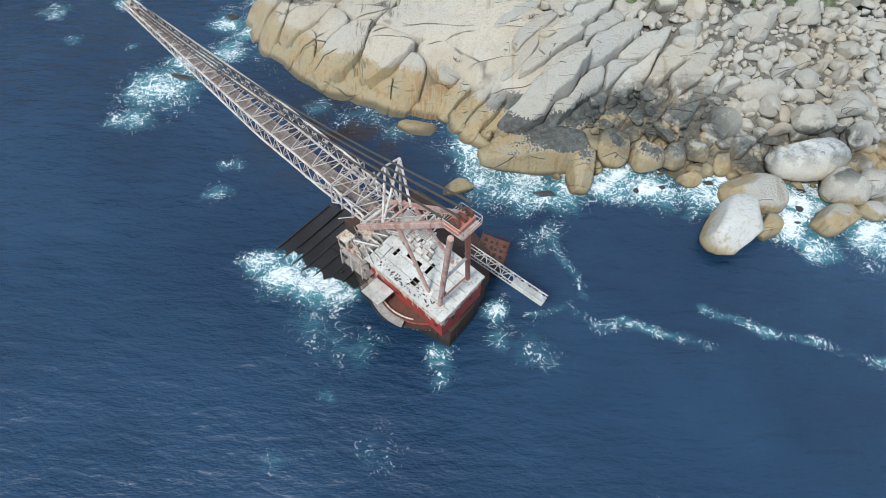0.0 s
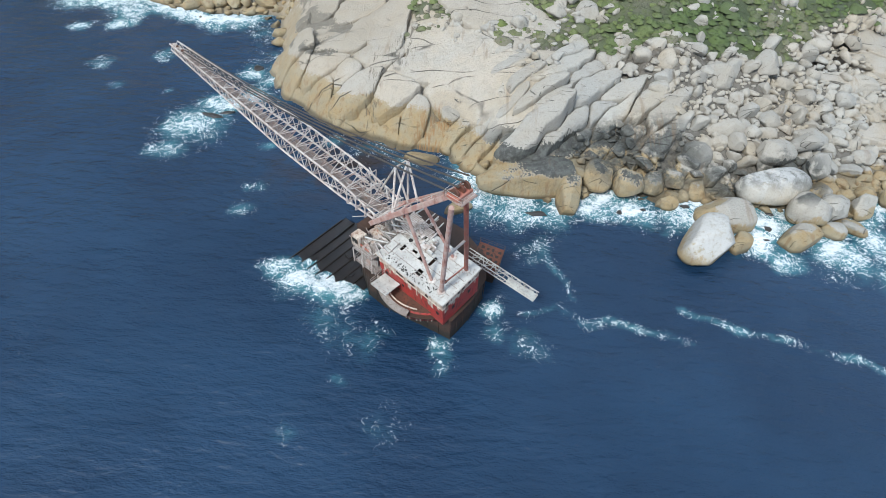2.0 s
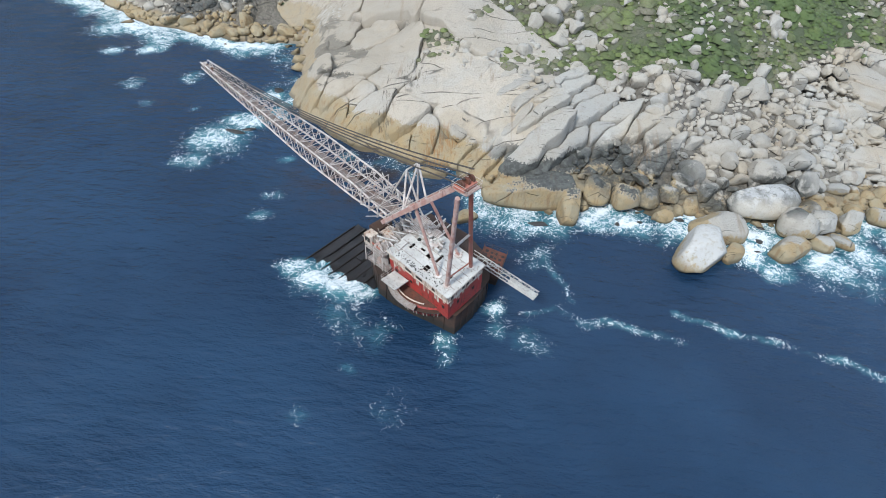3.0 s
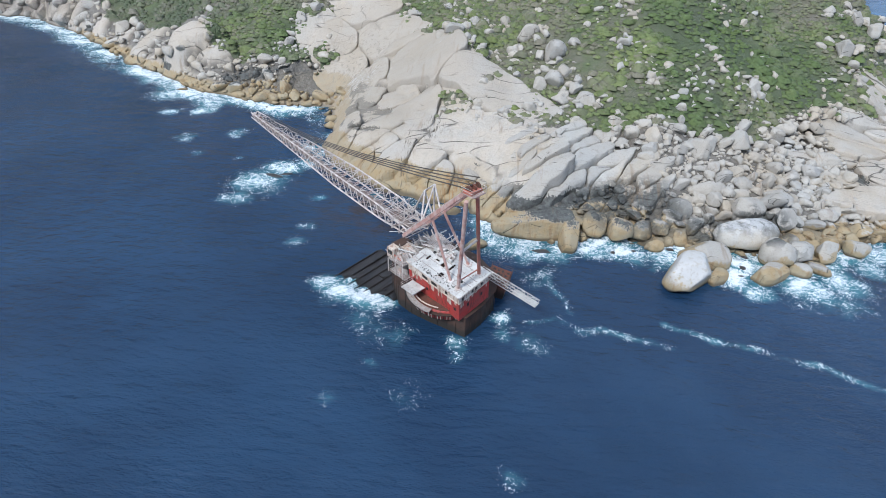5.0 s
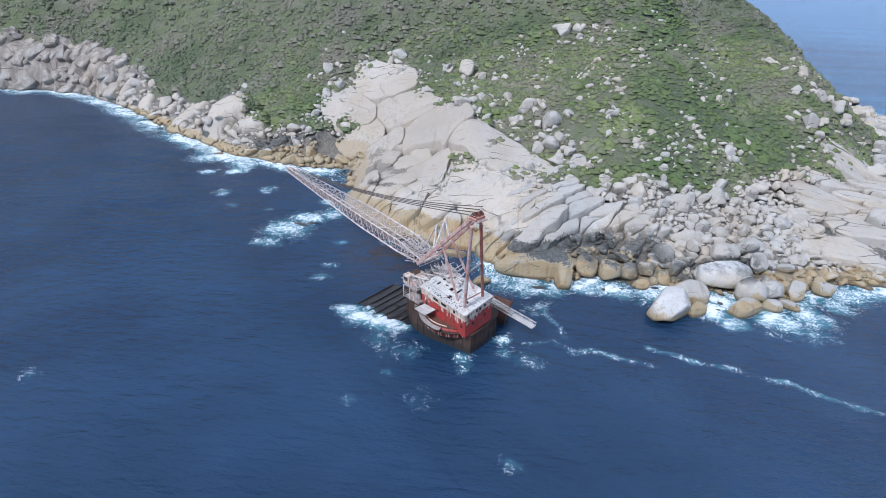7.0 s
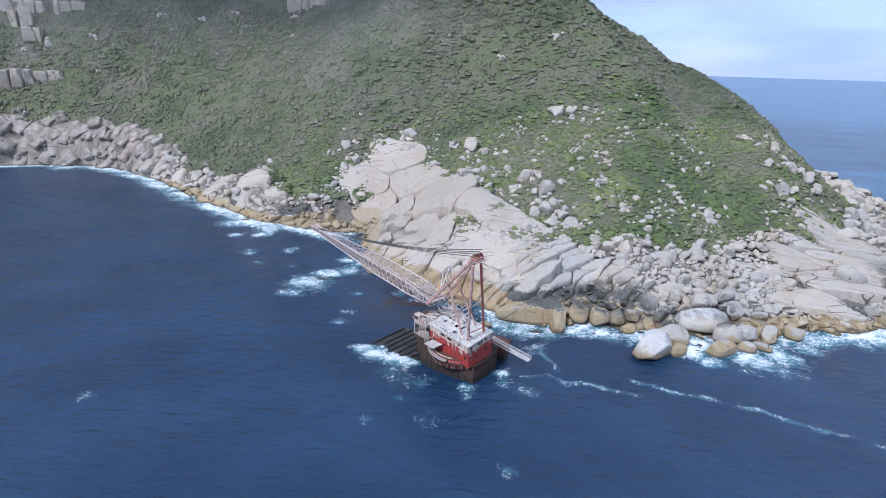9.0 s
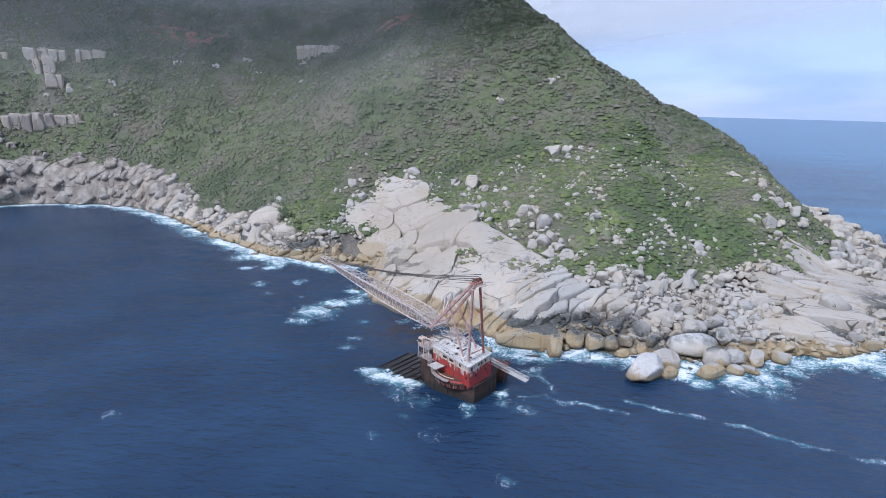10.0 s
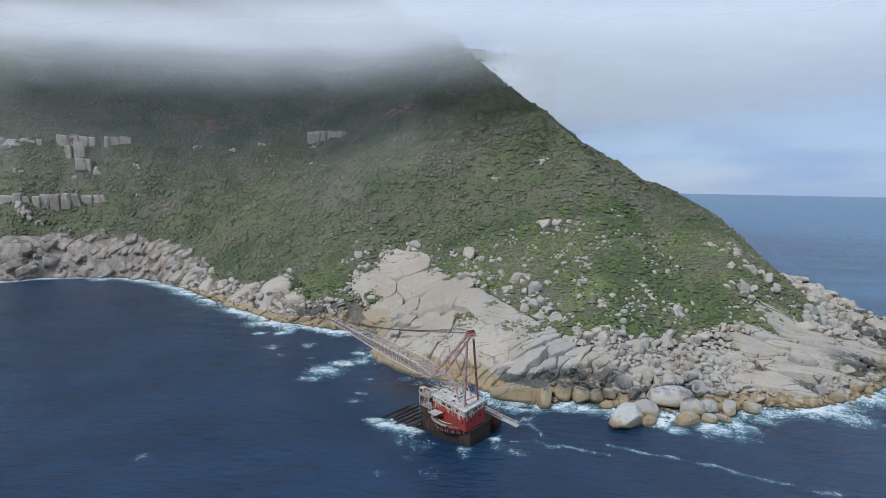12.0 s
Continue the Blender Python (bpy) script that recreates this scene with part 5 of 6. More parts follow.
def house():
    bm = bmesh.new()
    holes = [(8.6, 9.5, 3.6, 4.1), (7.0, 7.9, 3.1, 4.2), (5.6, 6.1, 3.4, 5.2), (5.6, 6.5, 1.1, 2.2), (10.6, 11.1, 2.6, 3.8)]
    xs = sorted({-0.25, HL + 0.2, *[v for h in holes for v in h[:2]]})
    ys = sorted({-0.25, HW + 0.2, *[v for h in holes for v in h[2:]]})
    for x0, x1 in zip(xs[:-1], xs[1:]):
        for y0, y1 in zip(ys[:-1], ys[1:]):
            cx, cy = (x0 + x1) / 2, (y0 + y1) / 2
            if not any(h[0] < cx < h[1] and h[2] < cy < h[3] for h in holes):
                box(bm, TOP, x0, x1, y0, y1, -0.16, 0.0)
    bmesh.ops.remove_doubles(bm, verts=bm.verts, dist=0.001)
    roof = part("roof", bm, WHITE_ROOF, wreck, "white flat roof with square openings and rust holes")
    for w in (1.6, 3.2, 4.8, 6.4):
        part("roof_seam", box(bmesh.new(), TOP, 0.1, HL - 0.1, w - 0.04, w + 0.04, 0.0, 0.05), GREY_DECK, roof)
    edge = [(0, 0, HL, 0), (0, 0, 0, HW), (0, HW, HL, HW)]
    for x0, y0, x1, y1 in edge:
        part("roof_edge", box(bmesh.new(), TOP, min(x0, x1) - 0.3, max(x0, x1) + 0.3, min(y0, y1) - 0.3, max(y0, y1) + 0.3, -0.34, -0.165), WHITE_WALL, roof)
    for x0, x1, y0, y1 in holes:
        part("hatch_coaming", box(bmesh.new(), TOP, x0 - 0.12, x1 + 0.12, y0 - 0.12, y0 - 0.02, 0.0, 0.14), WHITE_STEEL, roof)
    for x, y in ((10.9, 4.9), (9.3, 6.7), (2.2, 2.9)):
        part("vent_hole", disc(TOP @ Matrix.Translation((x, y, 0.05)), 0.33, 0.1), DARK, roof)
    rng = random.Random(5)
    for _ in range(95):
        x, y = rng.uniform(2.0, 11.5), abs(rng.gauss(0.2, 0.75)) + 0.1
        bm = bmesh.new()
        ring(bm, TOP @ Matrix.Translation((x, y, 0.012)), rng.uniform(0.05, 0.16), rng)
        part("rust_hole", bm, DARK, roof)

    def wall(name, z0, z1, material, thick, label):
        bm = bmesh.new()
        t = thick
        box(bm, TOP, 0, HL, 0, t, z0, z1)
        box(bm, TOP, 0, t, t, HW - t, z0, z1)
        box(bm, TOP, 0, HL, HW - t, HW, z0, z1)
        box(bm, TOP, HL - t, HL, t, HW - t, z0, z1)
        return part(name, bm, material, wreck, label)

    upper = wall("upper_wall", -1.9, -0.35, WHITE_WALL, 0.2, "peeling white paint over rust")
    lower = wall("lower_wall", -6.6, -1.9, RED_WALL, 0.21, "peeling red paint")
    part("house_floor", box(bmesh.new(), TOP, 0.3, HL - 0.3, 0.3, HW - 0.3, -2.7, -2.55), RUST, wreck)
    part("band", box(box(bmesh.new(), TOP, -0.06, HL, -0.06, 0.0, -2.05, -1.9), TOP, -0.06, 0.0, 0.0, HW, -2.05, -1.9), WHITE_WALL, lower)
    rng = random.Random(9)
    s = 0.8
    while s < HL - 1.0:
        wide = rng.choice((0.6, 0.6, 0.8, 1.4))
        if rng.random() < 0.5:
            pane("window", TOP, s, s + wide, -0.03, 0.05, -1.6, -0.9, upper)
        if rng.random() < 0.3:
            pane("window", TOP, s, s + 0.5, -0.03, 0.05, -4.4, -3.7, lower)
        s += wide + rng.uniform(0.5, 1.0)
    w = 0.7
    while w < HW - 0.9:
        if rng.random() < 0.8:
            pane("window", TOP, -0.03, 0.05, w, w + 0.5, -1.6, -0.9, upper)
        if rng.random() < 0.4:
            pane("window", TOP, -0.03, 0.05, w, w + 0.5, -4.3, -3.5, lower)
        w += rng.uniform(1.0, 1.5)
    # white paint left hanging in strips down the red walls
    for k in range(16):
        s = rng.uniform(0.1, HL - 0.6)
        drop = rng.uniform(0.3, 1.7)
        part("paint_patch", box(bmesh.new(), TOP, s, s + rng.uniform(0.15, 0.6), -0.025, 0.0, -2.06 - drop, -2.06), WHITE_WALL, lower)
    for k in range(9):
        w = rng.uniform(0.2, HW - 0.6)
        drop = rng.uniform(0.3, 1.4)
        part("paint_patch", box(bmesh.new(), TOP, -0.025, 0.0, w, w + rng.uniform(0.15, 0.5), -2.06 - drop, -2.06), WHITE_WALL, lower)


def disc(m, r, h, sides=16):
    bm = bmesh.new()
    bmesh.ops.create_cone(bm, cap_ends=True, segments=sides, radius1=r, radius2=r, depth=h, matrix=m)
    return bm


def ring(bm, m, r, rng):
    pts = [bm.verts.new(m @ Vector((r * rng.uniform(0.7, 1.3) * math.cos(a), r * rng.uniform(0.7, 1.3) * math.sin(a), 0))) for a in (0, 1.05, 2.1, 3.14, 4.2, 5.2)]
    bm.faces.new(pts)


def pane(name, m, x0, x1, y0, y1, z0, z1, parent):
    return part(name, box(bmesh.new(), m, x0, x1, y0, y1, z0, z1), DARK, parent, "broken dark window opening")


house()

# round slewing platform under the house
CENTRE = top(7.4, 4.4, -6.6)
CENTRE.z = 0


def drum(name, r0, r1, z0, z1, material, label="", sides=56):
    bm = bmesh.new()
    bmesh.ops.create_cone(bm, cap_ends=True, segments=sides, radius1=r0, radius2=r1, depth=z1 - z0, matrix=Matrix.Translation((CENTRE.x, CENTRE.y, (z0 + z1) / 2)))
    for f in bm.faces:
        f.smooth = len(f.verts) == 4
    return part(name, bm, material, wreck, label)


tub = drum("tub", 6.4, 6.6, 3.6, 6.0, RED_WALL, "round red slewing tub")
drum("tub_rim", 6.75, 6.75, 6.0, 6.12, RED_RUST)
drum("tub_flange", 7.2, 7.2, 5.0, 5.2, RUST)
rng = random.Random(4)
for k in range(30):
    a = math.radians(150 + k * 5)
    bar("bracket", (CENTRE.x + 6.6 * math.cos(a), CENTRE.y + 6.6 * math.sin(a), 3.7), (CENTRE.x + 7.0 * math.cos(a), CENTRE.y + 7.0 * math.sin(a), 5.0), 0.09, WHITE_WALL if k % 3 else RUST, tub, sides=4)

# balcony platform and its curved rail beside the tub
P8 = frame_of(top(10.2, -0.2, -4.2), E1, E2)
balcony = part("balcony", box(bmesh.new(), P8, -1.6, 1.7, -3.0, 0.0, -0.12, 0.06), WHITE_ROOF, wreck, "small white steel landing")
railing(balcony, [P8 @ Vector((-1.6, -3, 0.06)), P8 @ Vector((1.7, -3, 0.06)), P8 @ Vector((1.7, 0, 0.06))], 0.95)
arc = [Vector((CENTRE.x + 8.1 * math.cos(math.radians(a)), CENTRE.y + 8.1 * math.sin(math.radians(a)), 6.0)) for a in range(165, 245, 8)]
for a, b in zip(arc[:-1], arc[1:]):
    bar("curved_rail", a, b, 0.09, DARK, balcony)
    bar("rail_post", a, a - Vector((0, 0, 1.0)), 0.05, RUST, balcony)
for k in range(20):
    a0, a1 = math.radians(150 + 5 * k), math.radians(155 + 5 * k)
    bm = bmesh.new()
    quad = []
    for r, a in ((6.7, a0), (7.9, a0), (7.9, a1), (6.7, a1)):
        quad.append(Vector((CENTRE.x + r * math.cos(a), CENTRE.y + r * math.sin(a), 5.9)))
    lowv = [bm.verts.new(q - Vector((0, 0, 0.1))) for q in quad]
    highv = [bm.verts.new(q) for q in quad]
    bm.faces.new(highv)
    bm.faces.new(lowv[::-1])
    for i in range(4):
        bm.faces.new((lowv[i], lowv[(i + 1) % 4], highv[(i + 1) % 4], highv[i]))
    part("walkway_plate", bm, GREY_DECK, tub)
for k in range(22):
    a0, a1 = math.radians(150 + 5 * k), math.radians(155 + 5 * k)
    bar("ring_rail", (CENTRE.x + 6.45 * math.cos(a0), CENTRE.y + 6.45 * math.sin(a0), 6.3), (CENTRE.x + 6.45 * math.cos(a1), CENTRE.y + 6.45 * math.sin(a1), 6.3), 0.13, WHITE_WALL, tub)


# the hull block that the crane stands on
def prism(bm, outline, z0, z1, spread=0.0):
    cx, cy = sum(p[0] for p in outline) / len(outline), sum(p[1] for p in outline) / len(outline)
    low = [bm.verts.new((x, y, z0)) for x, y in outline]
    high = [bm.verts.new((cx + (x - cx) * (1 + spread), cy + (y - cy) * (1 + spread), z1)) for x, y in outline]
    bm.faces.new(high)
    bm.faces.new(low[::-1])
    n = len(outline)
    for i in range(n):
        bm.faces.new((low[i], low[(i + 1) % n], high[(i + 1) % n], high[i]))
    return bm


hull = thing("barge_hull", (-6, 46, -2), "rust-brown steel stern of a sunken barge awash", "barge hull")
outline = [(-0.9, 34.2), (2.0, 38.2), (4.4, 43.0), (4.6, 48.0), (0.5, 54.5), (-7, 60), (-14.5, 54), (-16.6, 47.5), (-14.6, 42.6), (-11.7, 40.2), (-8.0, 38.0), (-4.6, 36.3)]
part("stern_plating", prism(bmesh.new(), outline, -3.0, 4.9, -0.03), RUST, hull, "brown corroded hull plating")
part("gunwale", prism(bmesh.new(), [(x * 1.0, y) for x, y in outline], 4.9, 5.15, 0.015), RUST, hull)
n_out = len(outline)
for i in range(n_out):
    a, b = Vector((*outline[i], 0)), Vector((*outline[(i + 1) % n_out], 0))
    count = max(2, int((b - a).length / 1.5))
    for k in range(count):
        p = a.lerp(b, k / count)
        bar("hull_rib", p + Vector((0, 0, -1.0)), p + Vector((0, 0, 4.9)), 0.05, RUST, hull, sides=4)

# low dark deck of the barge running out into the waves, with bare frames
OUTER = Vector((-31.0, 48.3, -0.45))
rng = random.Random(17)
for k in range(8):
    inward = 2.1 * k
    lap = 0.513 * inward - rng.uniform(0.0, 1.2)
    start = OUTER - E1 * inward + E2 * lap + Vector((0, 0, 0.045 * inward + rng.uniform(-0.08, 0.08)))
    m = frame_of(start, E2 + Vector((0, 0, 0.085 + rng.uniform(-0.008, 0.012))), -E1)
    long = 16.0 - lap + rng.uniform(-1.2, 0.8)
    bm = box(bmesh.new(), m, 0.0, long, -0.1, 2.25, -1.6, 0.0)
    bmesh.ops.subdivide_edges(bm, edges=bm.edges[:], cuts=3)
    for v in bm.verts:
        v.co += Vector((rng.uniform(-0.09, 0.09), rng.uniform(-0.09, 0.09), rng.uniform(-0.07, 0.07)))
    part("deck_strake", bm, HULL_PLATE, hull, "dark wet deck plates awash")
    bm = box(bmesh.new(), m, -0.4, long + rng.uniform(-1.5, 0.4), -0.1, 0.08, 0.0, rng.uniform(0.16, 0.42))
    part("deck_frame", bm, RUST, hull)
    for j in range(rng.randint(0, 1)):
        x = rng.uniform(0.5, long * 0.6)
        part("broken_bracket", box(bmesh.new(), m, x, x + rng.uniform(0.4, 1.3), 0.3, rng.uniform(0.6, 1.9), 0.0, rng.uniform(0.1, 0.3)), HULL_PLATE, hull)

# rust-red deck box beside the house
RBOX = frame_of((1.6, 51.6, 4.9), Vector((5.6, -1.6, -0.9)), Vector((1.0, 3.8, 0)))
bm = bmesh.new()
box(bm, RBOX, 1.9, 6.4, -3.4, 0.8, -6.0, 0.45, 0.08)
rust_box = part("deck_tank", bm, RED_RUST, hull, "rust-red deck tank with corroded holes")
rng = random.Random(2)
for k in range(12):
    x, y = 2.5 + 0.95 * (k % 4) + rng.uniform(-0.15, 0.15), -2.9 + 1.15 * (k // 4)
    part("corroded_hole", box(bmesh.new(), RBOX, x, x + rng.uniform(0.35, 0.6), y, y + rng.uniform(0.5, 0.85), 0.45, 0.47), DARK, rust_box)
for x in (1.9, 6.3):
    part("tank_rim", box(bmesh.new(), RBOX, x, x + 0.12, -3.4, 0.8, 0.45, 0.75), RED_RUST, rust_box)
railing(rust_box, [RBOX @ Vector((1.9, 0.8, 0.45)), RBOX @ Vector((6.4, 0.8, 0.45)), RBOX @ Vector((6.4, -3.4, 0.45))], 0.9, RUST)

# A-frame: two inclined box legs to the head, two tubular back legs, struts
HEAD = Vector((-1.1, 29.7, 34.0))
FRONT_L, FRONT_R = Vector((-13.5, 42.5, 16.6)), Vector((-9.6, 46.8, 16.9))


def box_leg(name, a, b, wide, deep, material, parent, label=""):
    m = frame_of(a, b - a, E2)
    return part(name, box(bmesh.new(), m, 0, (b - a).length, -wide / 2, wide / 2, -deep / 2, deep / 2, 0.06), material, parent, label)


a_frame = box_leg("a_frame", FRONT_L, HEAD + Vector((-0.5, -0.4, 0)), 0.48, 0.7, PINK_STEEL, wreck, "faded red box-section mast leg")
box_leg("front_leg", FRONT_R, HEAD + Vector((0.6, 0.7, 0)), 0.42, 0.62, PINK_STEEL, a_frame)
bar("back_leg", top(1.5, 1.4, 0), Vector((-2.0, 29.0, 32.2)), 0.34, PINK_STEEL, a_frame, "thick red tubular leg", 12)
bar("back_leg", top(1.2, 6.5, 0), Vector((-0.4, 30.6, 32.2)), 0.32, RED_STEEL, a_frame, "thick red tubular leg", 12)
sat, sbt = FRONT_L.lerp(HEAD, 0.46), FRONT_R.lerp(HEAD, 0.42)
bar("strut", sat, top(3.7, 1.8), 0.24, PINK_STEEL, a_frame, "", 10)
bar("strut", sbt, top(4.1, 6.9), 0.24, PINK_STEEL, a_frame, "", 10)
bar("cross_tie", top(1.5, 1.4).lerp(Vector((-2.0, 29.0, 32.2)), 0.46), top(1.2, 6.5).lerp(Vector((-0.4, 30.6, 32.2)), 0.5), 0.2, WHITE_STEEL, a_frame, "", 8)
bar("cross_tie", top(1.5, 1.4).lerp(Vector((-2.0, 29.0, 32.2)), 0.1), top(1.2, 6.5).lerp(Vector((-0.4, 30.6, 32.2)), 0.08), 0.12, RED_STEEL, a_frame, "", 8)
for f in (0.12, 0.3, 0.62, 0.8):
    bar("cross_tie", FRONT_L.lerp(HEAD, f), FRONT_R.lerp(HEAD, f), 0.16, PINK_STEEL, a_frame, "", 8)
for i in range(14):
    f0, f1 = i / 14, (i + 1) / 14
    off = Vector((0, 0, 0.85))
    p, q = FRONT_L.lerp(HEAD, f0), FRONT_L.lerp(HEAD, f1)
    bar("ladder_rail", p + off + E2 * 0.4, q + off + E2 * 0.4, 0.05, WHITE_STEEL, a_frame, sides=5)
    bar("ladder_post", p + E2 * 0.4, p + off + E2 * 0.4, 0.045, WHITE_STEEL, a_frame, sides=5)
for base in (top(1.5, 1.4), top(1.2, 6.5), top(3.7, 1.8), top(4.1, 6.9)):
    part("foot_plate", disc(Matrix.Translation(base + Vector((0, 0, 0.1))) @ TOP.to_3x3().to_4x4(), 0.62, 0.2, 10), WHITE_STEEL, a_frame)

HP = frame_of(HEAD + Vector((0, 0, -0.6)), E1, E2)
head = part("head_platform", box(bmesh.new(), HP, -1.3, 1.2, -1.3, 1.4, -0.12, 0.0), WEATHERED_STEEL, wreck, "railed platform at the mast head")
railing(head, [HP @ Vector(p) for p in ((-1.3, -1.3, 0), (1.2, -1.3, 0), (1.2, 1.4, 0), (-1.3, 1.4, 0), (-1.3, -1.3, 0))], 1.0)
for y in (-0.9, 0.1, 1.0):
    part("sheave", disc(HP @ Matrix.Translation((0.1, y, 0.75)) @ Matrix.Rotation(radians(90), 4, "X"), 0.6, 0.3, 18), RED_RUST, head, "rusty red rope sheave")
part("head_block", box(bmesh.new(), HP, -0.7, 1.0, -1.25, 1.35, 0.0, 0.6, 0.08), RED_STEEL, head)

# back of the house: winch deck, cabin, white gantry
P13 = frame_of(top(13.2, -0.3, -1.0), E1, E2)
winch_deck = part("winch_deck", box(bmesh.new(), P13, 0.0, 4.0, -1.0, 8.5, -0.2, 0.0), GREY_DECK, wreck, "cluttered grey winch deck at the boom foot")
part("lower_deck", box(bmesh.new(), P13, -0.2, 4.4, -0.6, 8.0, -3.4, -3.2), GREY_DECK, winch_deck)
part("deck_house", box(bmesh.new(), P13, 0.4, 3.4, 1.0, 7.6, -6.0, -3.4), RUST, winch_deck)
for s in (0.2, 2.2, 4.2):
    for w in (-0.9, 2.5, 6.0, 8.0):
        bar("deck_post", P13 @ Vector((s, w, -3.2)), P13 @ Vector((s, w, -0.2)), 0.1, WHITE_STEEL, winch_deck)
cabin = part("cabin", box(bmesh.new(), P13, 3.2, 5.0, -0.5, 1.2, -0.2, 1.9, 0.08), WHITE_WALL, winch_deck, "small white operator's cabin")
pane("window", P13, 3.5, 4.7, -0.53, -0.45, 0.6, 1.5, cabin)
railing(winch_deck, [P13 @ Vector(p) for p in ((0, -1, 0), (4, -1, 0), (4, 8.5, 0))], 1.0)
railing(winch_deck, [P13 @ Vector(p) for p in ((-0.2, -0.6, -3.2), (4.4, -0.6, -3.2), (4.4, 3, -3.2))], 1.0)
rng = random.Random(77)
for k in range(42):
    s, w, h = rng.uniform(-0.4, 4.0), rng.uniform(-0.9, 7.6), rng.choice((-3.2, -3.2, 0.0, 0.0, 0.0))
    long, wide, tall = rng.uniform(0.4, 1.5), rng.uniform(0.3, 1.2), rng.uniform(0.3, 1.5) if h else rng.uniform(0.2, 0.8)
    m = P13 @ pose(s, w, h, 0, 0, rng.choice((0, 0, 0, 20, -35)))
    part("machine_box", box(bmesh.new(), m, 0, long, 0, wide, 0, tall, 0.04), rng.choice((GREY_DECK, WEATHERED_STEEL, WHITE_STEEL, WHITE_WALL)), winch_deck)
for k, (s, w) in enumerate(((1.0, 1.6), (1.0, 4.4), (2.8, 6.4))):
    part("winch_drum", disc(P13 @ Matrix.Translation((s, w, 0.75)) @ Matrix.Rotation(radians(90), 4, "X"), 0.7, 1.8, 18), GREY_DECK, winch_deck, "rope winch drum")
    part("winch_frame", box(box(bmesh.new(), P13, s - 0.8, s + 0.8, w - 1.1, w - 0.95, 0.0, 1.2), P13, s - 0.8, s + 0.8, w + 0.95, w + 1.1, 0.0, 1.2), GREY_DECK, winch_deck)
rng = random.Random(8)
for k in range(46):
    s, w = rng.uniform(-2.2, 4.2), rng.uniform(-0.6, 8.3)
    a = P13 @ Vector((s, w, rng.uniform(0.15, 0.5) + (0.8 if s < 0 else 0)))
    way = rng.choice((E1, E2, E1 + E2 * 0.4)) * rng.uniform(0.8, 2.6) + Vector((0, 0, rng.uniform(-0.15, 0.8)))
    bar("loose_pipe", a, a + way, rng.uniform(0.05, 0.13), rng.choice((WHITE_STEEL, GREY_DECK, WHITE_STEEL, RED_STEEL)), winch_deck)
# deck equipment on the far part of the roof
for k in range(34):
    s, w = rng.uniform(6.5, 12.8), rng.uniform(5.2, 7.8)
    h = rng.uniform(0.2, 0.9)
    part("machine_box", box(bmesh.new(), TOP, s, s + rng.uniform(0.3, 1.1), w - rng.uniform(0.2, 0.7), w, 0.0, h), rng.choice((GREY_DECK, WHITE_STEEL, WHITE_ROOF)), winch_deck)

# fallen beams, gratings and plates heaped between the roof and the boom foot
for k in range(70):
    s, w = rng.uniform(8.5, 14.0), rng.uniform(2.0, 9.0)
    if s < 13 and w < 5.5:
        continue
    a = top(s, w, rng.uniform(0.05, 0.6))
    way = rng.choice((E1, E2, E1 + E2 * 0.5, E1 - E2 * 0.6)) * rng.uniform(1.0, 3.2) + Vector((0, 0, rng.uniform(-0.1, 0.7)))
    bar("fallen_beam", a, a + way, rng.uniform(0.06, 0.16), rng.choice((WHITE_STEEL, GREY_DECK, WHITE_STEEL, WHITE_ROOF)), winch_deck)
for k in range(9):
    s, w = rng.uniform(9.5, 13.5), rng.uniform(6.0, 8.0)
    m = TOP @ pose(s, w, rng.uniform(0.3, 0.8), rng.uniform(-14, 14), rng.uniform(-14, 14), rng.uniform(-30, 30))
    plate = part("grating", box(bmesh.new(), m, -1.1, 1.1, -0.8, 0.8, -0.04, 0.04), GREY_DECK, winch_deck)
    for j in range(6):
        part("grating_bar", box(bmesh.new(), m, -1.1, 1.1, -0.8 + 0.3 * j, -0.74 + 0.3 * j, 0.04, 0.12), WHITE_STEEL, plate)

# ribbed fender tank below the boom foot
FT = frame_of((-15.0, 48.6, 8.2), E1, E2)
part("ribbed_tank", box(bmesh.new(), FT, -1.2, 1.0, -1.4, 2.0, -4.0, 3.0, 0.1), RUST, wreck, "rusted ribbed column below the boom foot")
for k in range(5):
    w = -1.3 + 0.75 * k
    part("rib", box(bmesh.new(), FT, 1.0, 1.25, w, w + 0.25, -4.0, 2.7), RUST, wreck)

# white lattice gantry over the boom foot
gantry_tip = [Vector((-8.2, 45.7, 26.0)), Vector((-10.0, 45.8, 24.5))]
gantry = bar("gantry", gantry_tip[0], gantry_tip[1], 0.14, WHITE_STEEL, wreck, "white lattice gantry above the boom foot", 8)
G = [FRONT_L.lerp(HEAD, 0.3), FRONT_R.lerp(HEAD, 0.18), FRONT_R.lerp(HEAD, 0.36), Vector((-12.6, 48.4, 18.2))]
for tip, base in ((0, 1), (0, 2), (1, 1), (1, 0), (1, 3), (0, 0)):
    bar("gantry_leg", gantry_tip[tip], G[base], 0.17, WHITE_STEEL, gantry, sides=8)

# the boom
FOOT = Vector((-11.2, 45.8, 16.3))
TIP = Vector((-56.0, 83.2, 22.0))
BOOM = frame_of(FOOT, TIP - FOOT, E2 * -1.0)  # x along, y to its left, z up
LENGTH = (TIP - FOOT).length
if BOOM.to_3x3().col[2].z < 0:
    BOOM = frame_of(FOOT, TIP - FOOT, E2)


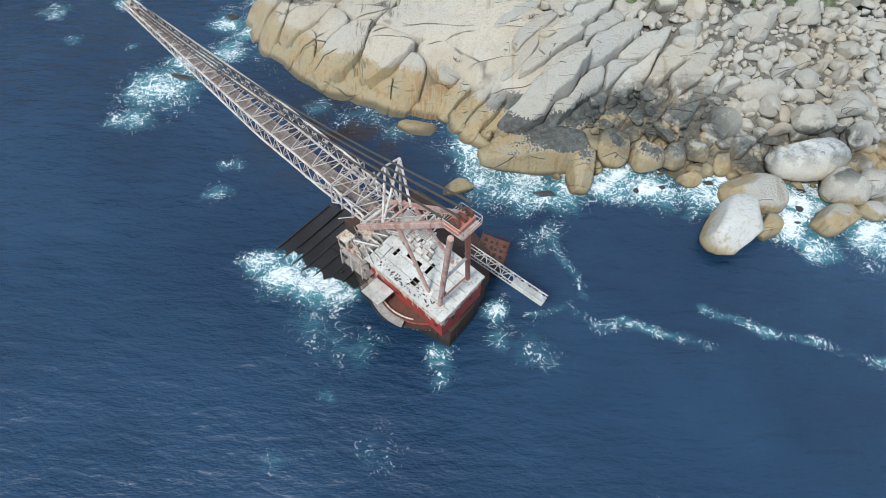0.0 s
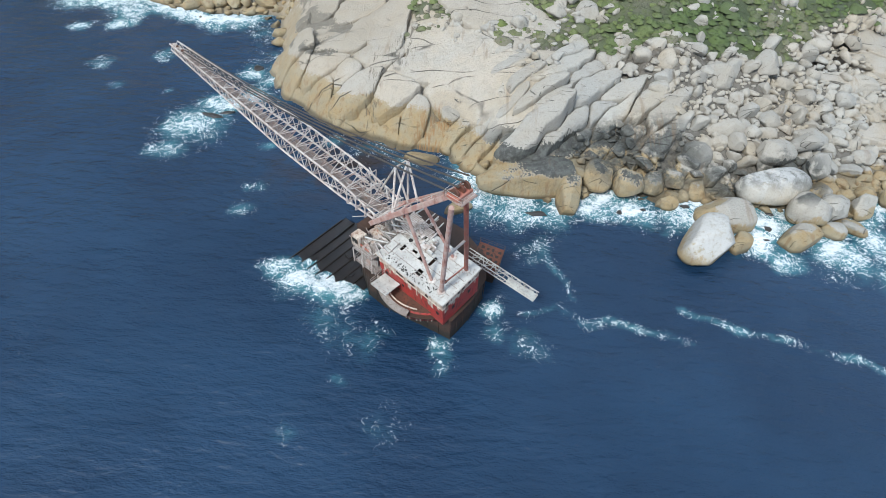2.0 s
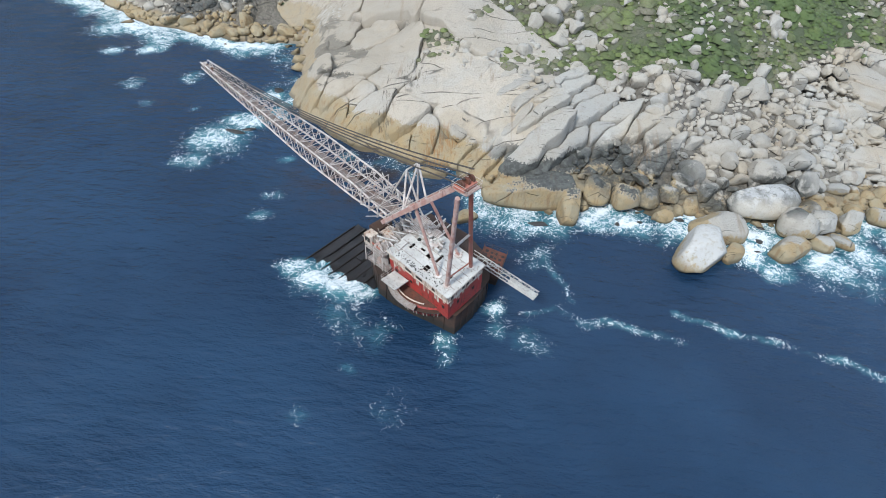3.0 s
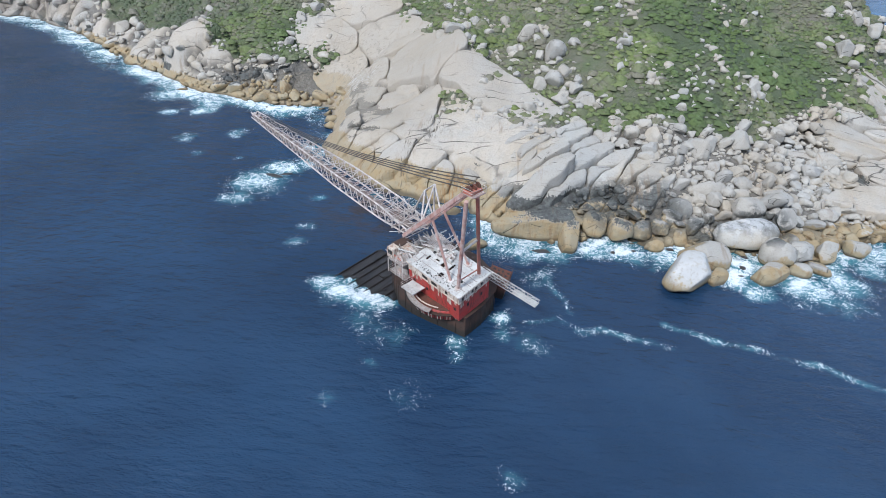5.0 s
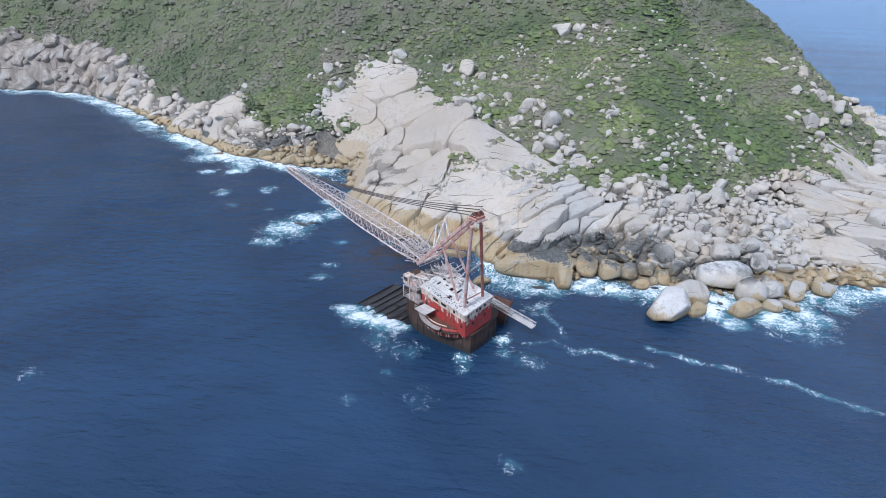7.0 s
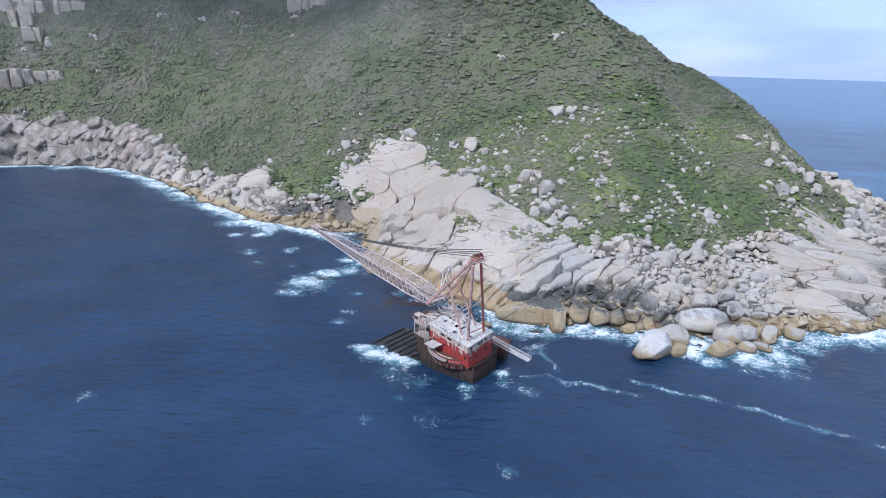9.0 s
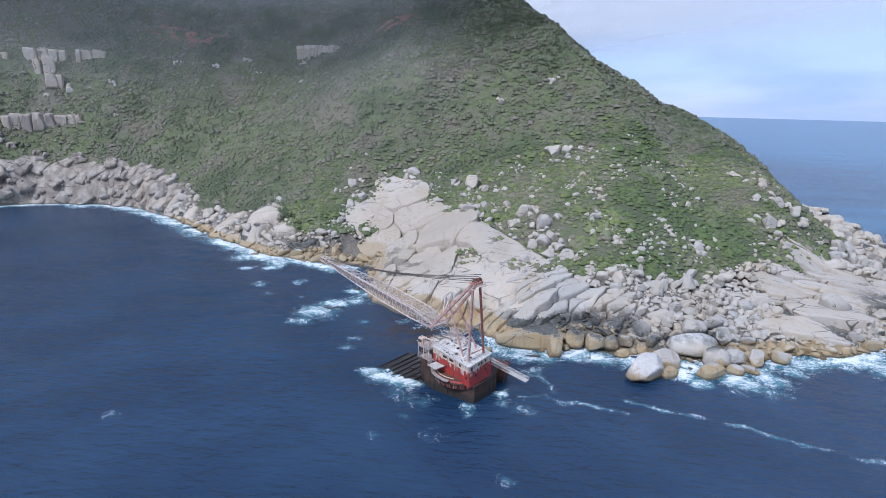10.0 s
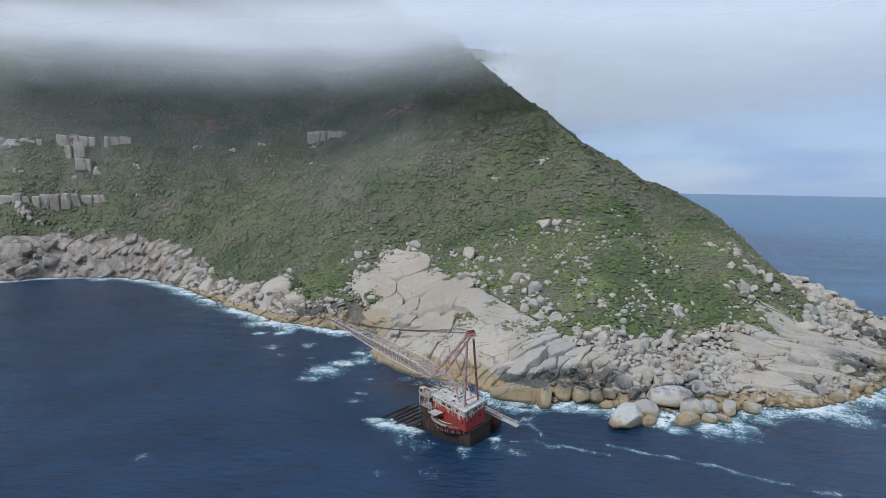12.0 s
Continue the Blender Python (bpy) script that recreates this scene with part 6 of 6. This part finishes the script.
def section(s):
    """Half width, bottom and top of the boom at s metres from its foot."""
    taper = min(1.0, max(0.0, (LENGTH - s) / (LENGTH * 0.62)))
    half = 0.8 + 1.75 * taper
    tall = 1.2 + 1.7 * taper
    if s < 8:
        tall = 0.9 + (tall - 0.9) * s / 8
    return half, -0.4 * tall, 0.6 * tall


def node(s, side, level):
    half, low, high = section(s)
    return BOOM @ Vector((s, side * half, high if level else low))


# heavy foot frame between the boom and the mast legs
rng = random.Random(31)
foot_frame = bar("foot_frame", FRONT_L, FRONT_R, 0.25, WHITE_STEEL, wreck, "white braced frame at the boom foot", 8)
for s in (0.0, 2.0, 4.0, 6.0):
    half = 3.0
    pts = [BOOM @ Vector((s, y, z)) for y in (-half, -1.0, 1.0, half) for z in (-0.9, 0.9 + 0.25 * s)]
    for i, j in ((0, 2), (2, 4), (4, 6), (1, 3), (3, 5), (5, 7), (0, 1), (6, 7), (0, 3), (2, 5), (4, 7)):
        bar("frame_bar", pts[i], pts[j], 0.09, WHITE_STEEL, foot_frame)
for k in range(26):
    a = BOOM @ Vector((rng.uniform(-2, 7), rng.uniform(-3, 3), rng.uniform(-0.6, 1.2)))
    b = a + (BOOM.to_3x3() @ Vector((rng.uniform(1, 4.5), rng.uniform(-2, 2), rng.uniform(-0.4, 1.2))))
    bar("frame_bar", a, b, rng.uniform(0.06, 0.13), WHITE_STEEL, foot_frame)
steps = 28
boom = None
for k in range(steps):
    s0, s1 = LENGTH * k / steps + 0.05, LENGTH * (k + 1) / steps - 0.05
    _, low, _ = section((s0 + s1) / 2)
    reach = min(0.95, 0.55 * section(s0)[0])
    bm = box(bmesh.new(), BOOM, s0, s1, -reach, reach, low + 0.1, low + 0.18)
    if boom is None:
        boom = part("boom", bm, WALKWAY, wreck, "long white lattice crane boom, rust-streaked")
    else:
        part("walkway_plate", bm, WALKWAY, boom)
for k in range(steps):
    s0, s1 = LENGTH * k / steps, LENGTH * (k + 1) / steps
    sm = (s0 + s1) / 2
    for side in (-1, 1):
        for level in (0, 1):
            bar("chord", node(s0, side, level), node(s1, side, level), 0.17 if s0 < LENGTH * 0.6 else 0.13, WHITE_STEEL, boom, sides=8)
        bar("lacing", node(s0, side, 0), node(sm, side, 1), 0.075, WHITE_STEEL, boom)
        bar("lacing", node(sm, side, 1), node(s1, side, 0), 0.075, WHITE_STEEL, boom)
    for level in (0, 1):
        z = 1 if k % 2 else -1
        steel = WHITE_STEEL if level else WEATHERED_STEEL
        bar("lacing", node(s0, z, level), node(s1, -z, level), 0.07, steel, boom)
        bar("batten", node(s0, -1, level), node(s0, 1, level), 0.07, steel, boom)
        if s0 < LENGTH * 0.75:
            bar("lacing", node(s0, -z, level), node(sm, 0, level), 0.05, WEATHERED_STEEL, boom)
for side in (-0.38, 0.38):
    for k in range(steps):
        s0, s1 = LENGTH * k / steps, LENGTH * (k + 1) / steps
        low = section(s0)[1] + 0.9, section(s1)[1] + 0.9
        bar("walkway_rail", BOOM @ Vector((s0, side, low[0])), BOOM @ Vector((s1, side, low[1])), 0.03, GREY_DECK, boom, sides=5)
for k in range(5):
    s = LENGTH - 0.4 - 0.9 * k
    half = section(s)[0]
    part("tip_sheave", disc(BOOM @ Matrix.Translation((s, 0, 0.2)) @ Matrix.Rotation(radians(90), 4, "X"), 0.5, 0.3, 14), RED_RUST if k % 2 else WHITE_STEEL, boom)
part("tip_block", box(bmesh.new(), BOOM, LENGTH - 1.0, LENGTH + 0.5, -0.5, 0.5, -0.35, 0.35, 0.08), WEATHERED_STEEL, boom)

# pendant ropes from the mast head to the boom
ropes = None
for k in range(8):
    off = (k // 2 - 1.5) * 1.9 + 0.35 * (k % 2)
    a = HEAD + E2 * (off * 0.42) + Vector((0, 0, 0.4 + 0.35 * (k // 2)))
    b = node(LENGTH * 0.93, 0.0, 1) + E2 * (off * 0.2) + Vector((0, 0, 0.25 * (k // 2)))
    previous = a
    for i in range(1, 11):
        f = i / 10
        p = a.lerp(b, f) - Vector((0, 0, (1.2 + 0.35 * (k // 2)) * 4 * f * (1 - f)))
        if ropes is None:
            ropes = bar("pendant_rope", previous, p, 0.065, CABLE, wreck, "bundle of rusty wire ropes holding the boom", 5)
        else:
            bar("rope_strand", previous, p, 0.065, CABLE, ropes, sides=5)
        previous = p

# fallen lattice gangway beside the house
gangway = thing("gangway", (2.8, 45.8, 5.2), "white lattice gangway jutting out over the water", "gangway")
GA, GB = Vector((2.4, 46.2, 6.5)), Vector((12.3, 39.6, 5.0))
GM = frame_of(GA, GB - GA, E2)
GLEN = (GB - GA).length
for side in (-0.75, 0.75):
    for z in (0.0, 0.8):
        bar("chord", GM @ Vector((-1.5, side, z)), GM @ Vector((GLEN, side, z)), 0.085, WHITE_ROOF, gangway)
for k in range(10):
    s0, s1 = GLEN * k / 10, GLEN * (k + 1) / 10
    z = 1 if k % 2 else -1
    bar("lacing", GM @ Vector((s0, 0.75 * z, 0.8)), GM @ Vector((s1, -0.75 * z, 0.8)), 0.07, WHITE_ROOF, gangway)
    bar("batten", GM @ Vector((s0, -0.75, 0.8)), GM @ Vector((s0, 0.75, 0.8)), 0.06, WHITE_ROOF, gangway)
    for side in (-0.75, 0.75):
        bar("lacing", GM @ Vector((s0, side, 0.0)), GM @ Vector(((s0 + s1) / 2, side, 0.8)), 0.05, WHITE_ROOF, gangway)
        bar("lacing", GM @ Vector(((s0 + s1) / 2, side, 0.8)), GM @ Vector((s1, side, 0.0)), 0.05, WHITE_ROOF, gangway)
part("tread", box(bmesh.new(), GM, GLEN * 0.55, GLEN, -0.7, 0.7, 0.02, 0.07), WHITE_ROOF, gangway)

# ---- scrub ----
def clump_shape(seed, leaves, size, sides=7):
    """A low bush: a lumpy crown with sprays of leaves standing out of it."""
    rng = np.random.RandomState(seed)
    rings = ((0.5, 0.84), (0.84, 0.5), (1.02, -0.15)) if sides > 6 else ((0.66, 0.72), (1.02, -0.1))
    verts, faces = [np.array((0.0, 0.0, rng.uniform(0.8, 1.0)))], []
    for j, (r, z) in enumerate(rings):
        for k in range(sides):
            a = 6.283 * (k + 0.5 * (j % 2) + rng.uniform(-0.25, 0.25)) / sides
            q = 1 + rng.uniform(-0.25, 0.2)
            verts.append(np.array((r * q * math.cos(a), r * q * math.sin(a), z * (1 + rng.uniform(-0.25, 0.2)))))
    for k in range(sides):
        faces.append([0, 1 + k, 1 + (k + 1) % sides])
        for j in range(len(rings) - 1):
            a, b = 1 + j * sides + k, 1 + j * sides + (k + 1) % sides
            faces += [[a, a + sides, b + sides], [a, b + sides, b]]
    for k in range(leaves):
        a, e = 2.4 * k + rng.uniform(-0.4, 0.4), math.asin(min(0.98, 0.25 + 0.75 * (k + rng.uniform(0.1, 1.0)) / leaves))
        r = rng.uniform(0.85, 1.05)
        c = np.array([r * math.cos(a) * math.cos(e), r * math.sin(a) * math.cos(e), r * math.sin(e)])
        n = c + rng.normal(size=3) * 0.25 + (0, 0, 0.4)
        n /= np.linalg.norm(n)
        u = np.cross(n, rng.normal(size=3))
        u /= np.linalg.norm(u)
        w = np.cross(n, u)
        p, q = size * rng.uniform(0.8, 1.4), size * rng.uniform(0.6, 1.0)
        i = len(verts)
        verts += [c - u * p, c - w * q, c + u * p * 0.8 - n * 0.1, c + w * q]
        faces += [[i, i + 1, i + 2], [i, i + 2, i + 3]]
    return np.array(verts), np.array(faces)


def bushes(name, x, y, z, width, tall, shapes, material, label, seed):
    rng = np.random.RandomState(seed)
    verts, faces, base = [], [], 0
    kind = rng.randint(len(shapes), size=len(x))
    turn = rng.uniform(0, 6.283, len(x))
    for i in range(len(x)):
        v, f = shapes[kind[i]]
        c, s = math.cos(turn[i]), math.sin(turn[i])
        p = np.empty_like(v)
        p[:, 0] = (v[:, 0] * c - v[:, 1] * s) * width[i] + x[i]
        p[:, 1] = (v[:, 0] * s + v[:, 1] * c) * width[i] + y[i]
        p[:, 2] = v[:, 2] * tall[i] + z[i] + 0.05 * tall[i]
        verts.append(p)
        faces.append(f + base)
        base += len(v)
    ob = new(name, raw_mesh(name, np.vstack(verts), np.vstack(faces), material, True))
    return tagged(ob, label, "shrubs", kind="stuff")


def sow(count, box, seed, chance):
    rng = np.random.RandomState(seed)
    x, y = rng.uniform(box[0], box[1], count), rng.uniform(box[2], box[3], count)
    z, d = ground_height(x, y), land(x, y)[1]
    keep = rng.uniform(size=count) < chance(x, y, d)
    return x[keep], y[keep], z[keep], rng


NEAR = [clump_shape(k, 14, 0.15) for k in range(8)]
FAR = [clump_shape(50 + k, 2, 0.34, 6) for k in range(8)]


def near_share(x, y):
    """1 by the shore, 0 high on the hill, mingling between."""
    wander = 40 * fbm(x / 35, y / 35, 3, 209)
    return smooth01(y + wander, 250, 190) * smooth01(x + wander, -135, -95) * smooth01(x + wander, 175, 145)


def near_chance(x, y, d):
    bare = smooth01(fbm(x / 7, y / 7, 3, 201), 0.3, 0.12)
    return smooth01(scrub_cover(x, y, d), 0.25, 0.75) * (0.35 + 0.65 * bare) * near_share(x, y)


def hill_chance(x, y, d):
    track = np.exp(-((x + 285) / 42) ** 2 - ((y - 400) / 9) ** 2) + np.exp(-((x + 100) / 26) ** 2 - ((y - 388) / 8) ** 2)
    far = 1 - near_share(x, y)
    return smooth01(scrub_cover(x, y, d), 0.3, 0.8) * far * np.clip(1 - track, 0, 1) * (0.55 + 0.45 * smooth01(fbm(x / 22, y / 22, 3, 207), -0.25, 0.0))


x, y, z, rng = sow(29000, (-140, 180, 100, 262), 301, near_chance)
size = rng.uniform(0.5, 1.3, len(x)) * (1 + 0.9 * smooth01(fbm(x / 18, y / 18, 3, 205), 0.1, 0.5)) + 1.2 * (rng.uniform(size=len(x)) < 0.035)
bushes("scrub", x, y, z, size, size * rng.uniform(0.4, 0.7, len(x)), NEAR, SCRUB, "low green coastal scrub between boulders", 1)
x, y, z, rng = sow(92000, (-460, 300, 150, 620), 302, hill_chance)
size = rng.uniform(0.6, 1.9, len(x)) * (0.8 + 0.5 * smooth01(y, 250, 500)) + 1.2 * (rng.uniform(size=len(x)) < 0.06)
bushes("hillside_scrub", x, y, z, size, size * rng.uniform(0.5, 0.9, len(x)), FAR, HILL_SCRUB, "dense olive scrub on the hillside", 2)
